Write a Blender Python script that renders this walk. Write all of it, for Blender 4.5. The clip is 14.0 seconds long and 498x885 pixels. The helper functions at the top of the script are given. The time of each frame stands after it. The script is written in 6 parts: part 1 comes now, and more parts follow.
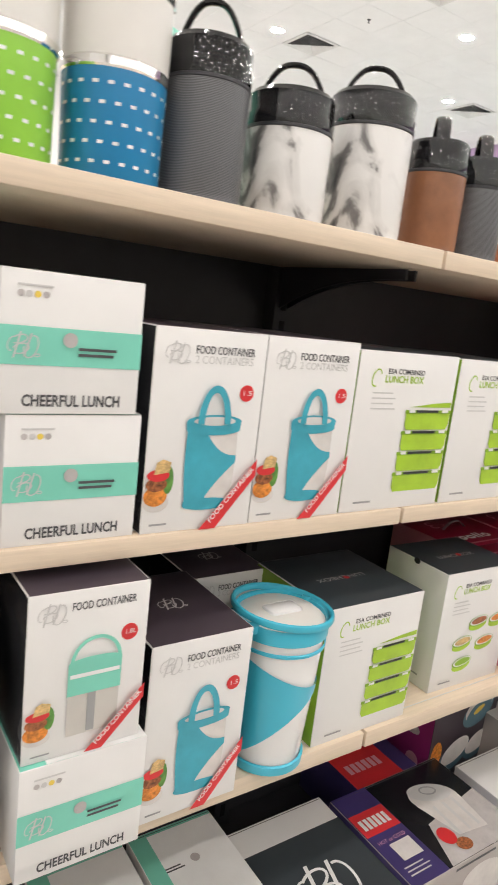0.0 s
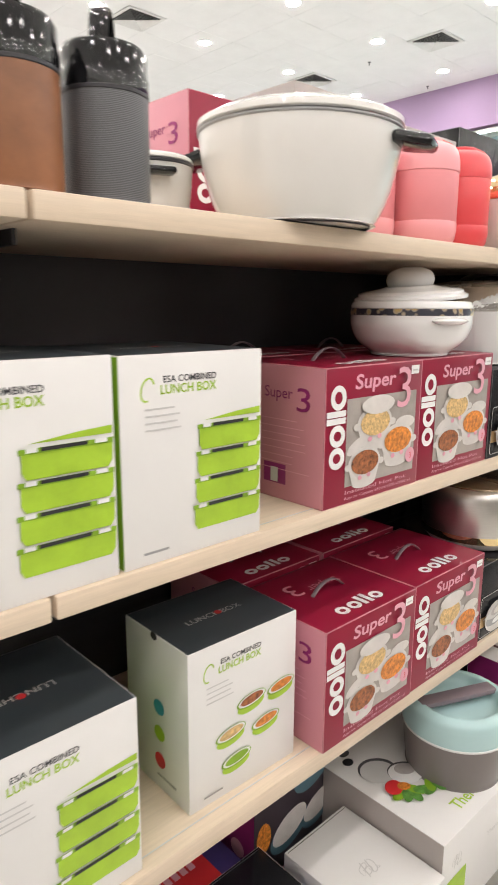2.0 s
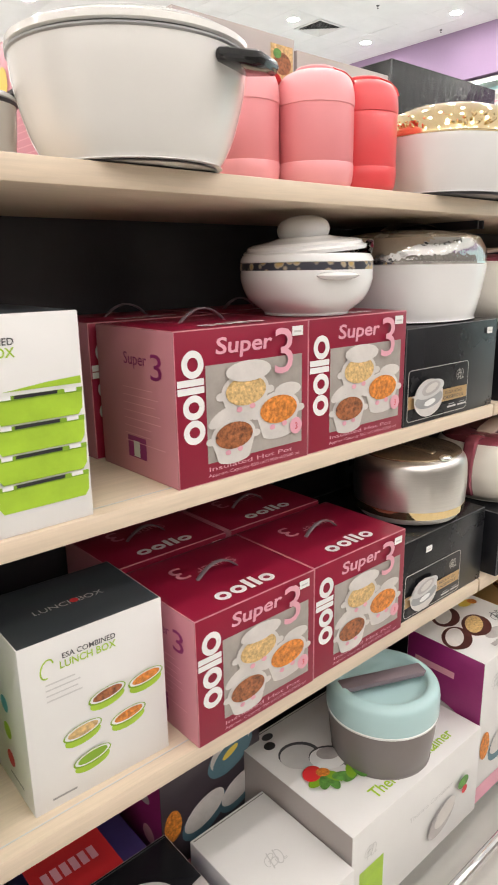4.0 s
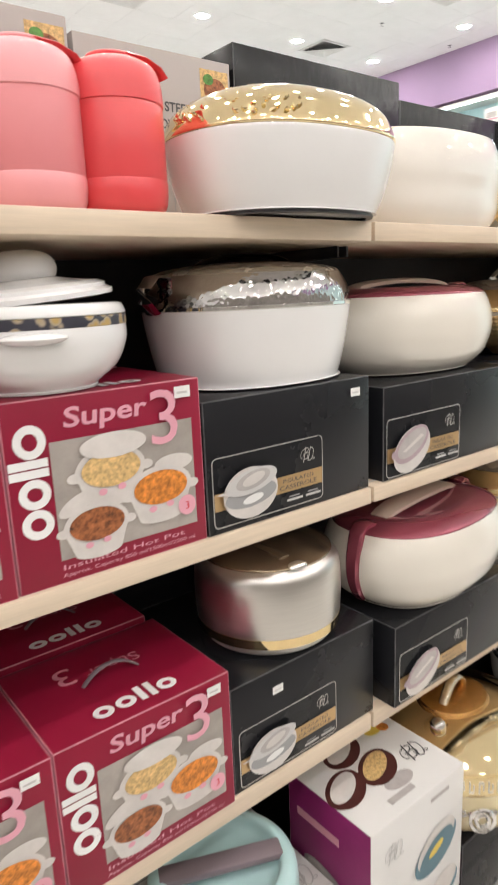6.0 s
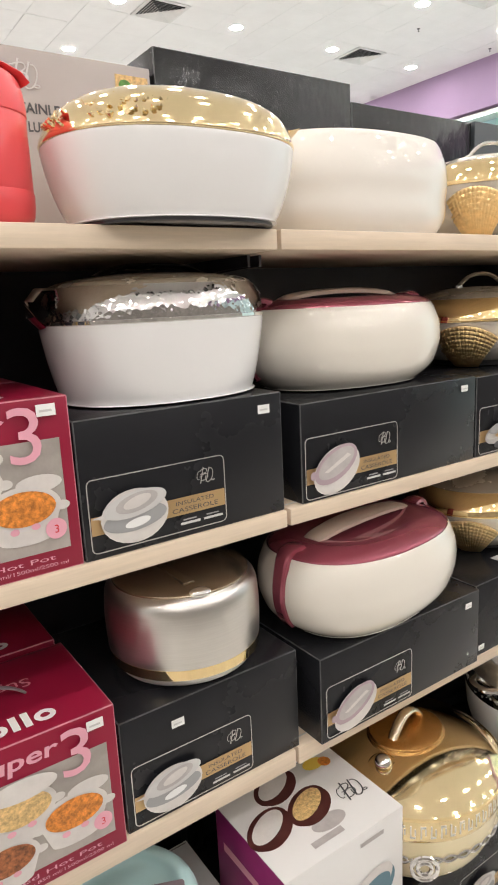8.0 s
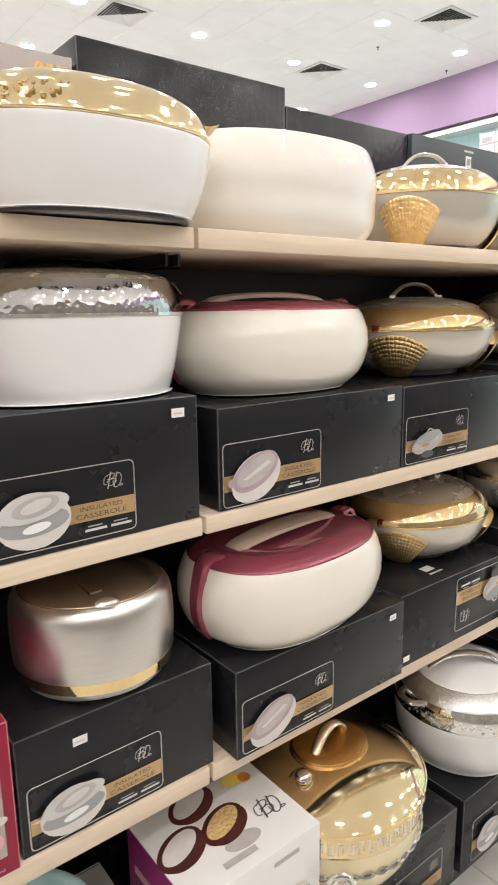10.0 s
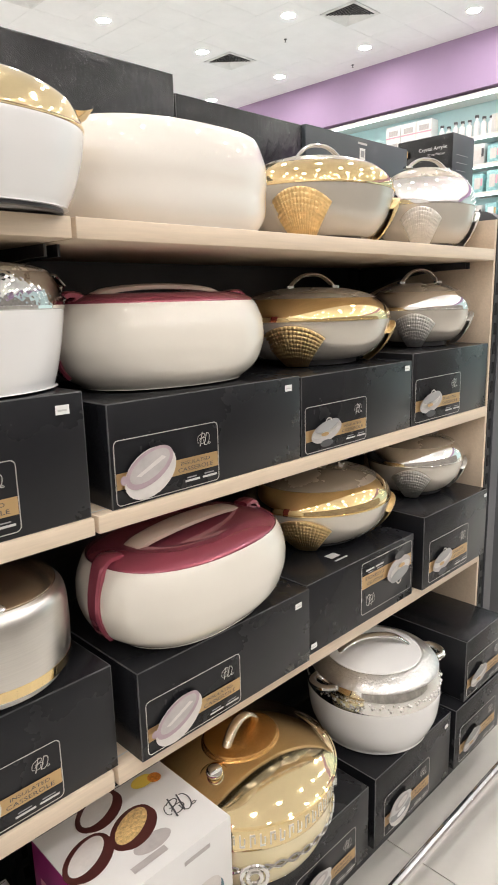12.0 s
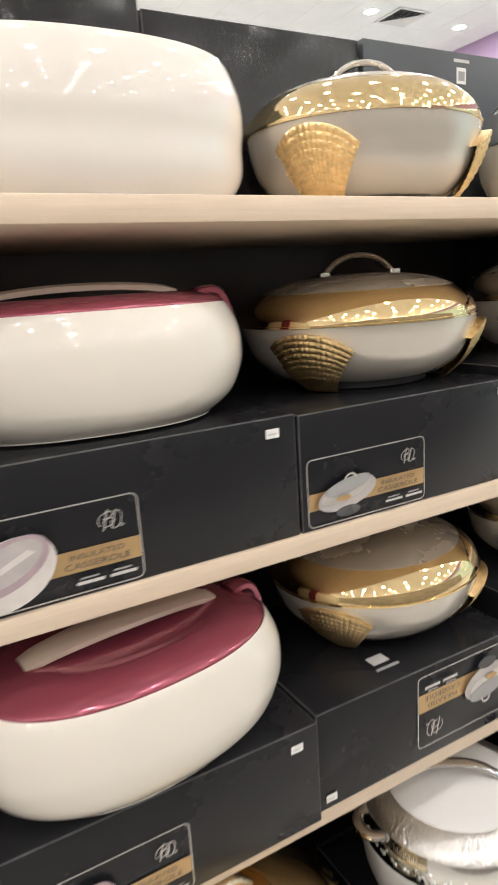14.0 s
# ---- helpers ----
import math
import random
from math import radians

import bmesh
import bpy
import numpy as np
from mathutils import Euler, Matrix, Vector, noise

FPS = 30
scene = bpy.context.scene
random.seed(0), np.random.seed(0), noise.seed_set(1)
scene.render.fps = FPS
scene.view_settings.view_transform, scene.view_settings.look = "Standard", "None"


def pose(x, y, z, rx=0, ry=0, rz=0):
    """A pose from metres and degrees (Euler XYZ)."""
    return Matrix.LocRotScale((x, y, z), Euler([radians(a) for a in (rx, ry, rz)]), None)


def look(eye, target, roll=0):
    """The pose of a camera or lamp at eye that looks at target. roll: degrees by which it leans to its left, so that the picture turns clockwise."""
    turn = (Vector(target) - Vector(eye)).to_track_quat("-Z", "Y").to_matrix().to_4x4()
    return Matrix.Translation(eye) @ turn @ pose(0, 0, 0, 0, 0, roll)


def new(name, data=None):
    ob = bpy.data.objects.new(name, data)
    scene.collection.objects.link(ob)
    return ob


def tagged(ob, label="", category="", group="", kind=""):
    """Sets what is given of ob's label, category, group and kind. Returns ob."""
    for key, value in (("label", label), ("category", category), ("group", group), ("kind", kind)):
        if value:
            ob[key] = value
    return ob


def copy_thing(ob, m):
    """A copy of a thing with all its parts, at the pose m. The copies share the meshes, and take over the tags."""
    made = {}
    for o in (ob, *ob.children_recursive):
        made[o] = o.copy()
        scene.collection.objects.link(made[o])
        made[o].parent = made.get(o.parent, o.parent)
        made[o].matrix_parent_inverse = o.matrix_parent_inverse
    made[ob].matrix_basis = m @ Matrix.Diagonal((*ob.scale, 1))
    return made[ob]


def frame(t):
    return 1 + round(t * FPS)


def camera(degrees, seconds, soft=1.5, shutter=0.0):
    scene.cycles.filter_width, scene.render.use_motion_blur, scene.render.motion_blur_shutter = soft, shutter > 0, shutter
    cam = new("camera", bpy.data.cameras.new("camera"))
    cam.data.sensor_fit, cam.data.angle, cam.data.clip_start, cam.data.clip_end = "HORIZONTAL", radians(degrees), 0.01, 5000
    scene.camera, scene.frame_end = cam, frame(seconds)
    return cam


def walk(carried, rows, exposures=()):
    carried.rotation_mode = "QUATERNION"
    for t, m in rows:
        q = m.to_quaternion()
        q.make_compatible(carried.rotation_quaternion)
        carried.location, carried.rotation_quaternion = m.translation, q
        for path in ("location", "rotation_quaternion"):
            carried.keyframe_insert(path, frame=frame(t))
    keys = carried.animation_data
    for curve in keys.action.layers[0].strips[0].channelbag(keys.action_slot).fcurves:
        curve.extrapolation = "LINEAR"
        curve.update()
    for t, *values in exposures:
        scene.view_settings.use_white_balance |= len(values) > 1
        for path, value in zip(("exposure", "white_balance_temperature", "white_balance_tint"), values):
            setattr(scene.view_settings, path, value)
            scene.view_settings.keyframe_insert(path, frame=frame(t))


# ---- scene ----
cam = camera(41.7, 14.0, soft=1.7, shutter=0.45)
PATH = [
    (0, (0.01, -0.017, 1.266), (1.13, 1.591, 0.868), 6.6),
    (0.5, (0.087, -0.042, 1.273), (1.214, 1.561, 0.871), 2.5),
    (1, (0.19, -0.031, 1.285), (1.448, 1.471, 0.885), 2.0),
    (1.5, (0.366, 0.057, 1.286), (1.734, 1.467, 0.91), 3.6),
    (2, (0.51, 0.07, 1.28), (1.846, 1.5, 0.867), 0.3),
    (2.5, (0.656, 0.052, 1.295), (1.892, 1.561, 0.853), -0.1),
    (2.7, (0.681, 0.041, 1.297), (1.919, 1.542, 0.834), -0.8),
    (4.8, (0.846, -0.024, 1.251), (2.151, 1.393, 0.714), -0.9),
    (5, (0.895, -0.018, 1.25), (2.227, 1.374, 0.713), -1.3),
    (5.5, (1.069, 0.031, 1.264), (2.422, 1.431, 0.807), -1.0),
    (6, (1.25, 0.007, 1.293), (2.453, 1.539, 0.84), -2.4),
    (6.5, (1.376, -0.028, 1.31), (2.399, 1.649, 0.93), -1.7),
    (7, (1.407, -0.039, 1.304), (2.399, 1.658, 0.934), -2.3),
    (7.2, (1.418, -0.049, 1.301), (2.438, 1.63, 0.927), -2.1),
    (9.3, (1.467, -0.079, 1.276), (2.622, 1.489, 0.822), -2.8),
    (9.5, (1.478, -0.079, 1.278), (2.651, 1.484, 0.852), -2.3),
    (10, (1.506, -0.084, 1.277), (2.71, 1.461, 0.875), -0.8),
    (10.5, (1.519, -0.088, 1.277), (2.795, 1.399, 0.878), -0.5),
    (11, (1.52, -0.097, 1.278), (2.855, 1.334, 0.868), -0.9),
    (11.5, (1.53, -0.1, 1.276), (2.895, 1.297, 0.848), -1.4),
    (12, (1.549, -0.103, 1.275), (2.922, 1.287, 0.846), -1.4),
    (12.5, (1.565, -0.119, 1.275), (2.958, 1.244, 0.829), -1.7),
    (13, (1.617, -0.078, 1.265), (2.891, 1.363, 0.718), -3.5),
    (13.5, (1.8, 0.002, 1.296), (2.926, 1.57, 0.771), -1.6),
    (14, (2.023, 0.025, 1.287), (2.957, 1.731, 0.825), -3.8),
]
walk(cam, [(t, look(eye, target, roll)) for t, eye, target, roll in PATH], exposures=[(0.0, 0.0), (1.0, 0.06), (5.5, 0.02), (7.0, -0.08), (9.5, 0.0), (12.5, 0.0), (13.5, 0.07), (14.0, -0.01)])

# ---- light ----
world = bpy.data.worlds.new("world")
scene.world = world
world.use_nodes = True
world.node_tree.nodes["Background"].inputs[0].default_value = (1.0, 0.95, 0.9, 1)
world.node_tree.nodes["Background"].inputs[1].default_value = 0.05
LAMP_POWER = 212.0
STRIP_POWER = 5.0

# main planes of the place, metres
CEIL = 5.0
TILE = 0.589
Z1, Z2, Z3, DECK = 1.381, 0.987, 0.588, 0.09
FRONT = 0.655
BACK = 1.07
XA, XB, XE = 0.787, 2.0, 3.178
X0 = XA - 1.213


# ---- materials ----
def mat(name, col, rough=0.5, metal=0.0, vary=0.06, scale=8.0, bump=0.0, bump_scale=60.0, coat=0.0, emit=0.0, stretch=(1, 1, 1), spec=0.5):
    m = bpy.data.materials.new(name)
    m.use_nodes = True
    nt = m.node_tree
    b = nt.nodes["Principled BSDF"]
    b.inputs["Roughness"].default_value = rough
    b.inputs["Metallic"].default_value = metal
    b.inputs["Coat Weight"].default_value = coat
    b.inputs["Coat Roughness"].default_value = 0.06
    b.inputs["Specular IOR Level"].default_value = spec
    c = (*col, 1)
    b.inputs["Base Color"].default_value = c
    if emit:
        b.inputs["Emission Color"].default_value = c
        b.inputs["Emission Strength"].default_value = emit
        return m
    tc = nt.nodes.new("ShaderNodeTexCoord")
    mp = nt.nodes.new("ShaderNodeMapping")
    mp.inputs["Scale"].default_value = stretch
    nt.links.new(tc.outputs["Object"], mp.inputs["Vector"])
    if vary:
        n1 = nt.nodes.new("ShaderNodeTexNoise")
        n1.inputs["Scale"].default_value = scale
        n1.inputs["Detail"].default_value = 6
        n1.inputs["Roughness"].default_value = 0.65
        nt.links.new(mp.outputs["Vector"], n1.inputs["Vector"])
        rp = nt.nodes.new("ShaderNodeValToRGB")
        rp.color_ramp.elements[0].position, rp.color_ramp.elements[1].position = 0.3, 0.7
        rp.color_ramp.elements[0].color = (*[max(0, v * (1 - vary)) for v in col], 1)
        rp.color_ramp.elements[1].color = (*[min(1, v * (1 + vary)) for v in col], 1)
        nt.links.new(n1.outputs["Fac"], rp.inputs["Fac"])
        nt.links.new(rp.outputs["Color"], b.inputs["Base Color"])
        mr = nt.nodes.new("ShaderNodeMapRange")
        mr.inputs["To Min"].default_value = max(0.02, rough * 0.8)
        mr.inputs["To Max"].default_value = min(1, rough * 1.25)
        nt.links.new(n1.outputs["Fac"], mr.inputs["Value"])
        nt.links.new(mr.outputs["Result"], b.inputs["Roughness"])
    if bump:
        n2 = nt.nodes.new("ShaderNodeTexNoise")
        n2.inputs["Scale"].default_value = bump_scale
        n2.inputs["Detail"].default_value = 4
        nt.links.new(mp.outputs["Vector"], n2.inputs["Vector"])
        bp = nt.nodes.new("ShaderNodeBump")
        bp.inputs["Strength"].default_value = bump
        bp.inputs["Distance"].default_value = 0.002
        nt.links.new(n2.outputs["Fac"], bp.inputs["Height"])
        nt.links.new(bp.outputs["Normal"], b.inputs["Normal"])
    return m


def nodes_of(m):
    nt = m.node_tree
    return nt, nt.nodes["Principled BSDF"], nt.nodes["Texture Coordinate"]


def ramp(nt, stops, fac):
    r = nt.nodes.new("ShaderNodeValToRGB")
    e = r.color_ramp.elements
    e[0].position, e[0].color = stops[0][0], (*stops[0][1], 1)
    e[1].position, e[1].color = stops[-1][0], (*stops[-1][1], 1)
    for p, c in stops[1:-1]:
        x = e.new(p)
        x.color = (*c, 1)
    nt.links.new(fac, r.inputs["Fac"])
    return r


M = {}
M["ceiling"] = mat("ceiling_tile", (0.82, 0.82, 0.83), 0.9, vary=0.03, scale=3, bump=0.4, bump_scale=90)
M["ceiling_grid"] = mat("ceiling_grid", (0.8, 0.8, 0.8), 0.7)
M["wall"] = mat("white_wall_paint", (0.78, 0.77, 0.76), 0.85, vary=0.03, scale=2, bump=0.2, bump_scale=200)
M["partition"] = mat("brown_grey_screen", (0.28, 0.26, 0.24), 0.6, vary=0.3, scale=3)
M["purple"] = mat("lilac_wall_paint", (0.40, 0.285, 0.45), 0.8, vary=0.03, scale=1.5, bump=0.2, bump_scale=150)
M["tile"] = mat("porcelain_tile", (0.62, 0.60, 0.56), 0.16, vary=0.05, scale=5, bump=0.05, bump_scale=14)
M["grout"] = mat("tile_grout", (0.22, 0.21, 0.2), 0.9, vary=0.2, scale=30)
M["wood"] = mat("maple_laminate", (0.70, 0.575, 0.44), 0.42, vary=0.07, scale=9, stretch=(1.2, 22, 22), bump=0.08, bump_scale=40)
M["black"] = mat("black_steel_sheet", (0.022, 0.022, 0.026), 0.38, vary=0.25, scale=6, bump=0.15, bump_scale=220)
M["slot"] = mat("dark_slot", (0.004, 0.004, 0.005), 0.8)
M["grey_plastic"] = mat("grey_edge_plastic", (0.085, 0.088, 0.098), 0.45, vary=0.1, scale=12)
M["navy"] = mat("dark_navy_board", (0.02, 0.022, 0.03), 0.45, vary=0.15, scale=5)
M["chrome"] = mat("chrome", (0.78, 0.78, 0.79), 0.1, 1.0, vary=0.04, scale=20)
M["silver"] = mat("polished_silver", (0.83, 0.82, 0.8), 0.06, 1.0, vary=0.03, scale=10)
M["silver_relief"] = mat("embossed_silver", (0.76, 0.75, 0.73), 0.32, 1.0, vary=0.1, scale=60, bump=1.0, bump_scale=170)
M["gold"] = mat("polished_gold", (0.86, 0.67, 0.37), 0.06, 1.0, vary=0.04, scale=10)
M["gold_relief"] = mat("embossed_gold", (0.86, 0.64, 0.33), 0.34, 1.0, vary=0.15, scale=60, bump=1.0, bump_scale=190)
M["pale_gold"] = mat("champagne_gold", (0.86, 0.70, 0.42), 0.08, 1.0, vary=0.04, scale=8)
M["hammered"] = mat("hammered_dark_gold", (0.66, 0.36, 0.12), 0.24, 1.0, vary=0.15, scale=60, bump=1.0, bump_scale=260)
M["bright_relief"] = mat("embossed_bright_gold", (0.88, 0.78, 0.60), 0.16, 1.0, vary=0.08, scale=60, bump=0.9, bump_scale=210)
M["off_white"] = mat("off_white_gloss_plastic", (0.79, 0.775, 0.745), 0.07, vary=0.02, scale=4, coat=0.6)
M["p_pan"] = mat("print_dark_maroon_pan", (0.075, 0.018, 0.016), 0.4, vary=0.2, scale=40)
M["steel"] = mat("brushed_steel", (0.66, 0.64, 0.61), 0.3, 1.0, vary=0.05, scale=12, stretch=(1, 1, 40))
M["bronze"] = mat("brown_bronze_lid", (0.36, 0.28, 0.2), 0.24, 0.9, vary=0.06, scale=6)
M["pearl"] = mat("pearl_grey_lacquer", (0.60, 0.56, 0.50), 0.24, 0.4, vary=0.03, scale=5, coat=0.6)
M["taupe"] = mat("taupe_lid_lacquer", (0.40, 0.35, 0.285), 0.27, 0.5, vary=0.04, scale=5, coat=0.4)
M["cream"] = mat("cream_gloss_plastic", (0.76, 0.72, 0.645), 0.05, vary=0.02, scale=4, coat=0.6)
M["ivory"] = mat("ivory_gloss_plastic", (0.80, 0.76, 0.70), 0.05, vary=0.02, scale=4, coat=0.7)
M["pale_cream"] = mat("pale_yellow_cream", (0.82, 0.72, 0.46), 0.2, vary=0.03, scale=4, coat=0.5)
M["white"] = mat("white_gloss_plastic", (0.80, 0.795, 0.79), 0.14, vary=0.02, scale=4, coat=0.5)
M["white_matt"] = mat("white_satin_plastic", (0.74, 0.72, 0.68), 0.42, vary=0.03, scale=4)
M["maroon"] = mat("maroon_pink_lacquer", (0.36, 0.078, 0.118), 0.14, 0.5, vary=0.04, scale=5, coat=0.5)
M["handle_beige"] = mat("beige_handle_plastic", (0.62, 0.52, 0.43), 0.35, vary=0.04)
M["black_plastic"] = mat("black_gloss_plastic", (0.007, 0.007, 0.008), 0.09, vary=0.2, scale=10, bump=0.06, bump_scale=45)
M["dark_rim"] = mat("dark_rim", (0.03, 0.03, 0.035), 0.4)
M["pink"] = mat("pink_plastic", (0.86, 0.36, 0.38), 0.3, vary=0.03, coat=0.2)
M["pink_sleeve"] = mat("rose_sleeve", (0.73, 0.245, 0.265), 0.38, vary=0.03)
M["red"] = mat("coral_red_plastic", (0.76, 0.075, 0.085), 0.32, vary=0.04, coat=0.2)
M["brown"] = mat("copper_brown_skin", (0.26, 0.105, 0.045), 0.42, vary=0.25, scale=14, bump=0.1)
M["aqua"] = mat("aqua_plastic", (0.05, 0.46, 0.62), 0.32, vary=0.03, coat=0.3)
M["mint"] = mat("pale_mint_plastic", (0.46, 0.66, 0.67), 0.3, vary=0.02, coat=0.2)
M["grey_pot"] = mat("warm_grey_plastic", (0.205, 0.18, 0.175), 0.38, vary=0.05)
M["mauve_handle"] = mat("mauve_grey_handle", (0.21, 0.165, 0.185), 0.35, vary=0.05)
M["deep_blue"] = mat("blue_skin", (0.012, 0.21, 0.44), 0.4, vary=0.08, scale=12)
M["lime_skin"] = mat("lime_skin", (0.28, 0.6, 0.06), 0.4, vary=0.08, scale=12)
M["dot"] = mat("white_print", (0.78, 0.8, 0.8), 0.5)
# cartons and print
M["card_white"] = mat("white_carton", (0.76, 0.75, 0.735), 0.42, vary=0.025, scale=5, bump=0.06, bump_scale=25)
M["card_black"] = mat("black_coated_carton", (0.012, 0.0125, 0.015), 0.26, vary=0.06, scale=2.5, bump=0.05, bump_scale=20, spec=0.3)
M["card_slate"] = mat("slate_carton_top", (0.04, 0.05, 0.058), 0.36, vary=0.12, scale=5)
M["card_plum"] = mat("plum_carton_top", (0.06, 0.045, 0.058), 0.4, vary=0.12, scale=5)
M["card_red"] = mat("crimson_carton", (0.265, 0.009, 0.036), 0.34, vary=0.06, scale=5, bump=0.05, bump_scale=20, spec=0.35)
M["worn_rose"] = mat("worn_rose_edge", (0.50, 0.20, 0.24), 0.6, vary=0.3, scale=30)
M["worn_black"] = mat("worn_black_edge", (0.07, 0.07, 0.074), 0.45, vary=0.6, scale=25)
M["card_pink"] = mat("rose_pink_carton", (0.60, 0.24, 0.30), 0.36, vary=0.05, scale=5)
M["card_grey"] = mat("taupe_grey_carton", (0.40, 0.36, 0.34), 0.38, vary=0.05, scale=5)
M["film"] = mat("wrapped_black_carton", (0.007, 0.007, 0.008), 0.17, vary=0.35, scale=7, bump=0.7, bump_scale=24, stretch=(2.5, 1, 1), spec=0.35)
M["p_white"] = mat("print_white", (0.8, 0.8, 0.79), 0.45)
M["p_black"] = mat("print_black", (0.02, 0.02, 0.022), 0.45)
M["p_dark"] = mat("print_charcoal", (0.07, 0.07, 0.075), 0.45)
M["p_grey"] = mat("print_grey", (0.33, 0.33, 0.33), 0.5)
M["p_lgrey"] = mat("print_light_grey", (0.58, 0.57, 0.56), 0.5)
M["p_teal"] = mat("print_teal", (0.05, 0.36, 0.46), 0.4, vary=0.12, scale=20)
M["p_mint"] = mat("print_mint_green", (0.20, 0.60, 0.47), 0.42, vary=0.04, scale=10)
M["p_lime"] = mat("print_lime_green", (0.36, 0.56, 0.035), 0.4, vary=0.14, scale=18)
M["p_lime_d"] = mat("print_dark_lime", (0.22, 0.40, 0.02), 0.4, vary=0.1, scale=18)
M["p_red"] = mat("print_red", (0.64, 0.03, 0.035), 0.42)
M["p_rose"] = mat("print_rose", (0.74, 0.36, 0.44), 0.42)
M["p_photo"] = mat("print_photo_backdrop", (0.36, 0.325, 0.295), 0.4, vary=0.22, scale=12)
M["p_food_o"] = mat("print_orange_curry", (0.68, 0.22, 0.035), 0.45, vary=0.6, scale=160)
M["p_food_b"] = mat("print_brown_curry", (0.30, 0.10, 0.035), 0.45, vary=0.8, scale=160)
M["p_food_r"] = mat("print_rice", (0.62, 0.42, 0.18), 0.45, vary=0.45, scale=190)
M["p_food_g"] = mat("print_greens", (0.10, 0.26, 0.05), 0.45, vary=0.5, scale=90)
M["p_pot"] = mat("print_white_pot", (0.64, 0.605, 0.575), 0.4, vary=0.1, scale=25)
M["p_shade"] = mat("print_soft_grey", (0.46, 0.43, 0.42), 0.45, vary=0.15, scale=25)
M["p_gold"] = mat("print_gold_band", (0.55, 0.37, 0.18), 0.3, 0.5, vary=0.12, scale=12)
M["p_silver"] = mat("print_silver_line", (0.62, 0.60, 0.57), 0.3, 0.6)
M["p_mauve"] = mat("print_mauve_lid", (0.42, 0.32, 0.35), 0.4, vary=0.12, scale=30)
M["p_purple"] = mat("print_purple", (0.045, 0.032, 0.13), 0.4, vary=0.12, scale=15)
M["p_magenta"] = mat("print_plum_magenta", (0.27, 0.02, 0.14), 0.4, vary=0.12, scale=15)
M["p_blue"] = mat("print_blue", (0.02, 0.22, 0.55), 0.4)
M["p_steelblue"] = mat("print_steel_blue", (0.10, 0.20, 0.25), 0.4, vary=0.1, scale=20)
M["p_yellow"] = mat("print_yellow", (0.8, 0.6, 0.1), 0.45)
M["tag"] = mat("price_sticker", (0.82, 0.82, 0.8), 0.5, vary=0.04, scale=60)
M["lamp"] = mat("lamp_glow", (0.995, 0.942, 0.905), emit=LAMP_POWER)
M["strip"] = mat("shelf_light_strip", (0.82, 0.97, 1.0), emit=STRIP_POWER)
M["lamp_ring"] = mat("lamp_trim_white", (0.8, 0.8, 0.8), 0.4)
M["vent"] = mat("vent_white_metal", (0.72, 0.72, 0.72), 0.5)
M["vent_dark"] = mat("vent_dark_gap", (0.09, 0.09, 0.092), 0.8)
M["aqua_back"] = mat("pale_aqua_back_panel", (0.56, 0.74, 0.76), 0.5, vary=0.03)
M["glassware"] = mat("boxed_glass_teal", (0.30, 0.55, 0.57), 0.3, vary=0.35, scale=30)

# white marble with dark veins
m = mat("veined_marble_skin", (0.7, 0.7, 0.68), 0.34, vary=0)
nt, b, tc = nodes_of(m)
mp = nt.nodes["Mapping"]
nz = nt.nodes.new("ShaderNodeTexNoise")
nz.inputs["Scale"].default_value, nz.inputs["Detail"].default_value, nz.inputs["Distortion"].default_value = 15, 9, 1.3
mp.inputs["Scale"].default_value = (1, 1, 0.6)
mp.inputs["Rotation"].default_value = (0.5, 0.6, 0)
nt.links.new(mp.outputs["Vector"], nz.inputs["Vector"])
rp = ramp(nt, [(0.34, (0.04, 0.04, 0.045)), (0.41, (0.20, 0.19, 0.185)), (0.45, (0.60, 0.59, 0.57)), (0.56, (0.74, 0.73, 0.71))], nz.outputs["Fac"])
nt.links.new(rp.outputs["Color"], b.inputs["Base Color"])
M["marble"] = m

# fine woven dark grey sleeve
m = mat("woven_grey_skin", (0.09, 0.092, 0.098), 0.5, vary=0)
nt, b, tc = nodes_of(m)
wv = nt.nodes.new("ShaderNodeTexWave")
wv.bands_direction, wv.inputs["Scale"].default_value, wv.inputs["Distortion"].default_value = "Z", 190, 1.6
wv.inputs["Detail"].default_value, wv.inputs["Detail Scale"].default_value = 1, 0.4
nt.links.new(tc.outputs["Object"], wv.inputs["Vector"])
rp = ramp(nt, [(0.2, (0.06, 0.061, 0.065)), (0.8, (0.145, 0.147, 0.153))], wv.outputs["Fac"])
nt.links.new(rp.outputs["Color"], b.inputs["Base Color"])
M["woven"] = m

# crystal-patterned silver band
m = mat("crystal_cut_silver", (0.56, 0.55, 0.54), 0.07, 1.0, vary=0)
nt, b, tc = nodes_of(m)
vo = nt.nodes.new("ShaderNodeTexVoronoi")
vo.inputs["Scale"].default_value = 150
nt.links.new(tc.outputs["Object"], vo.inputs["Vector"])
bp = nt.nodes.new("ShaderNodeBump")
bp.inputs["Strength"].default_value, bp.inputs["Distance"].default_value = 0.13, 0.003
nt.links.new(vo.outputs["Distance"], bp.inputs["Height"])
nt.links.new(bp.outputs["Normal"], b.inputs["Normal"])
M["crystal"] = m

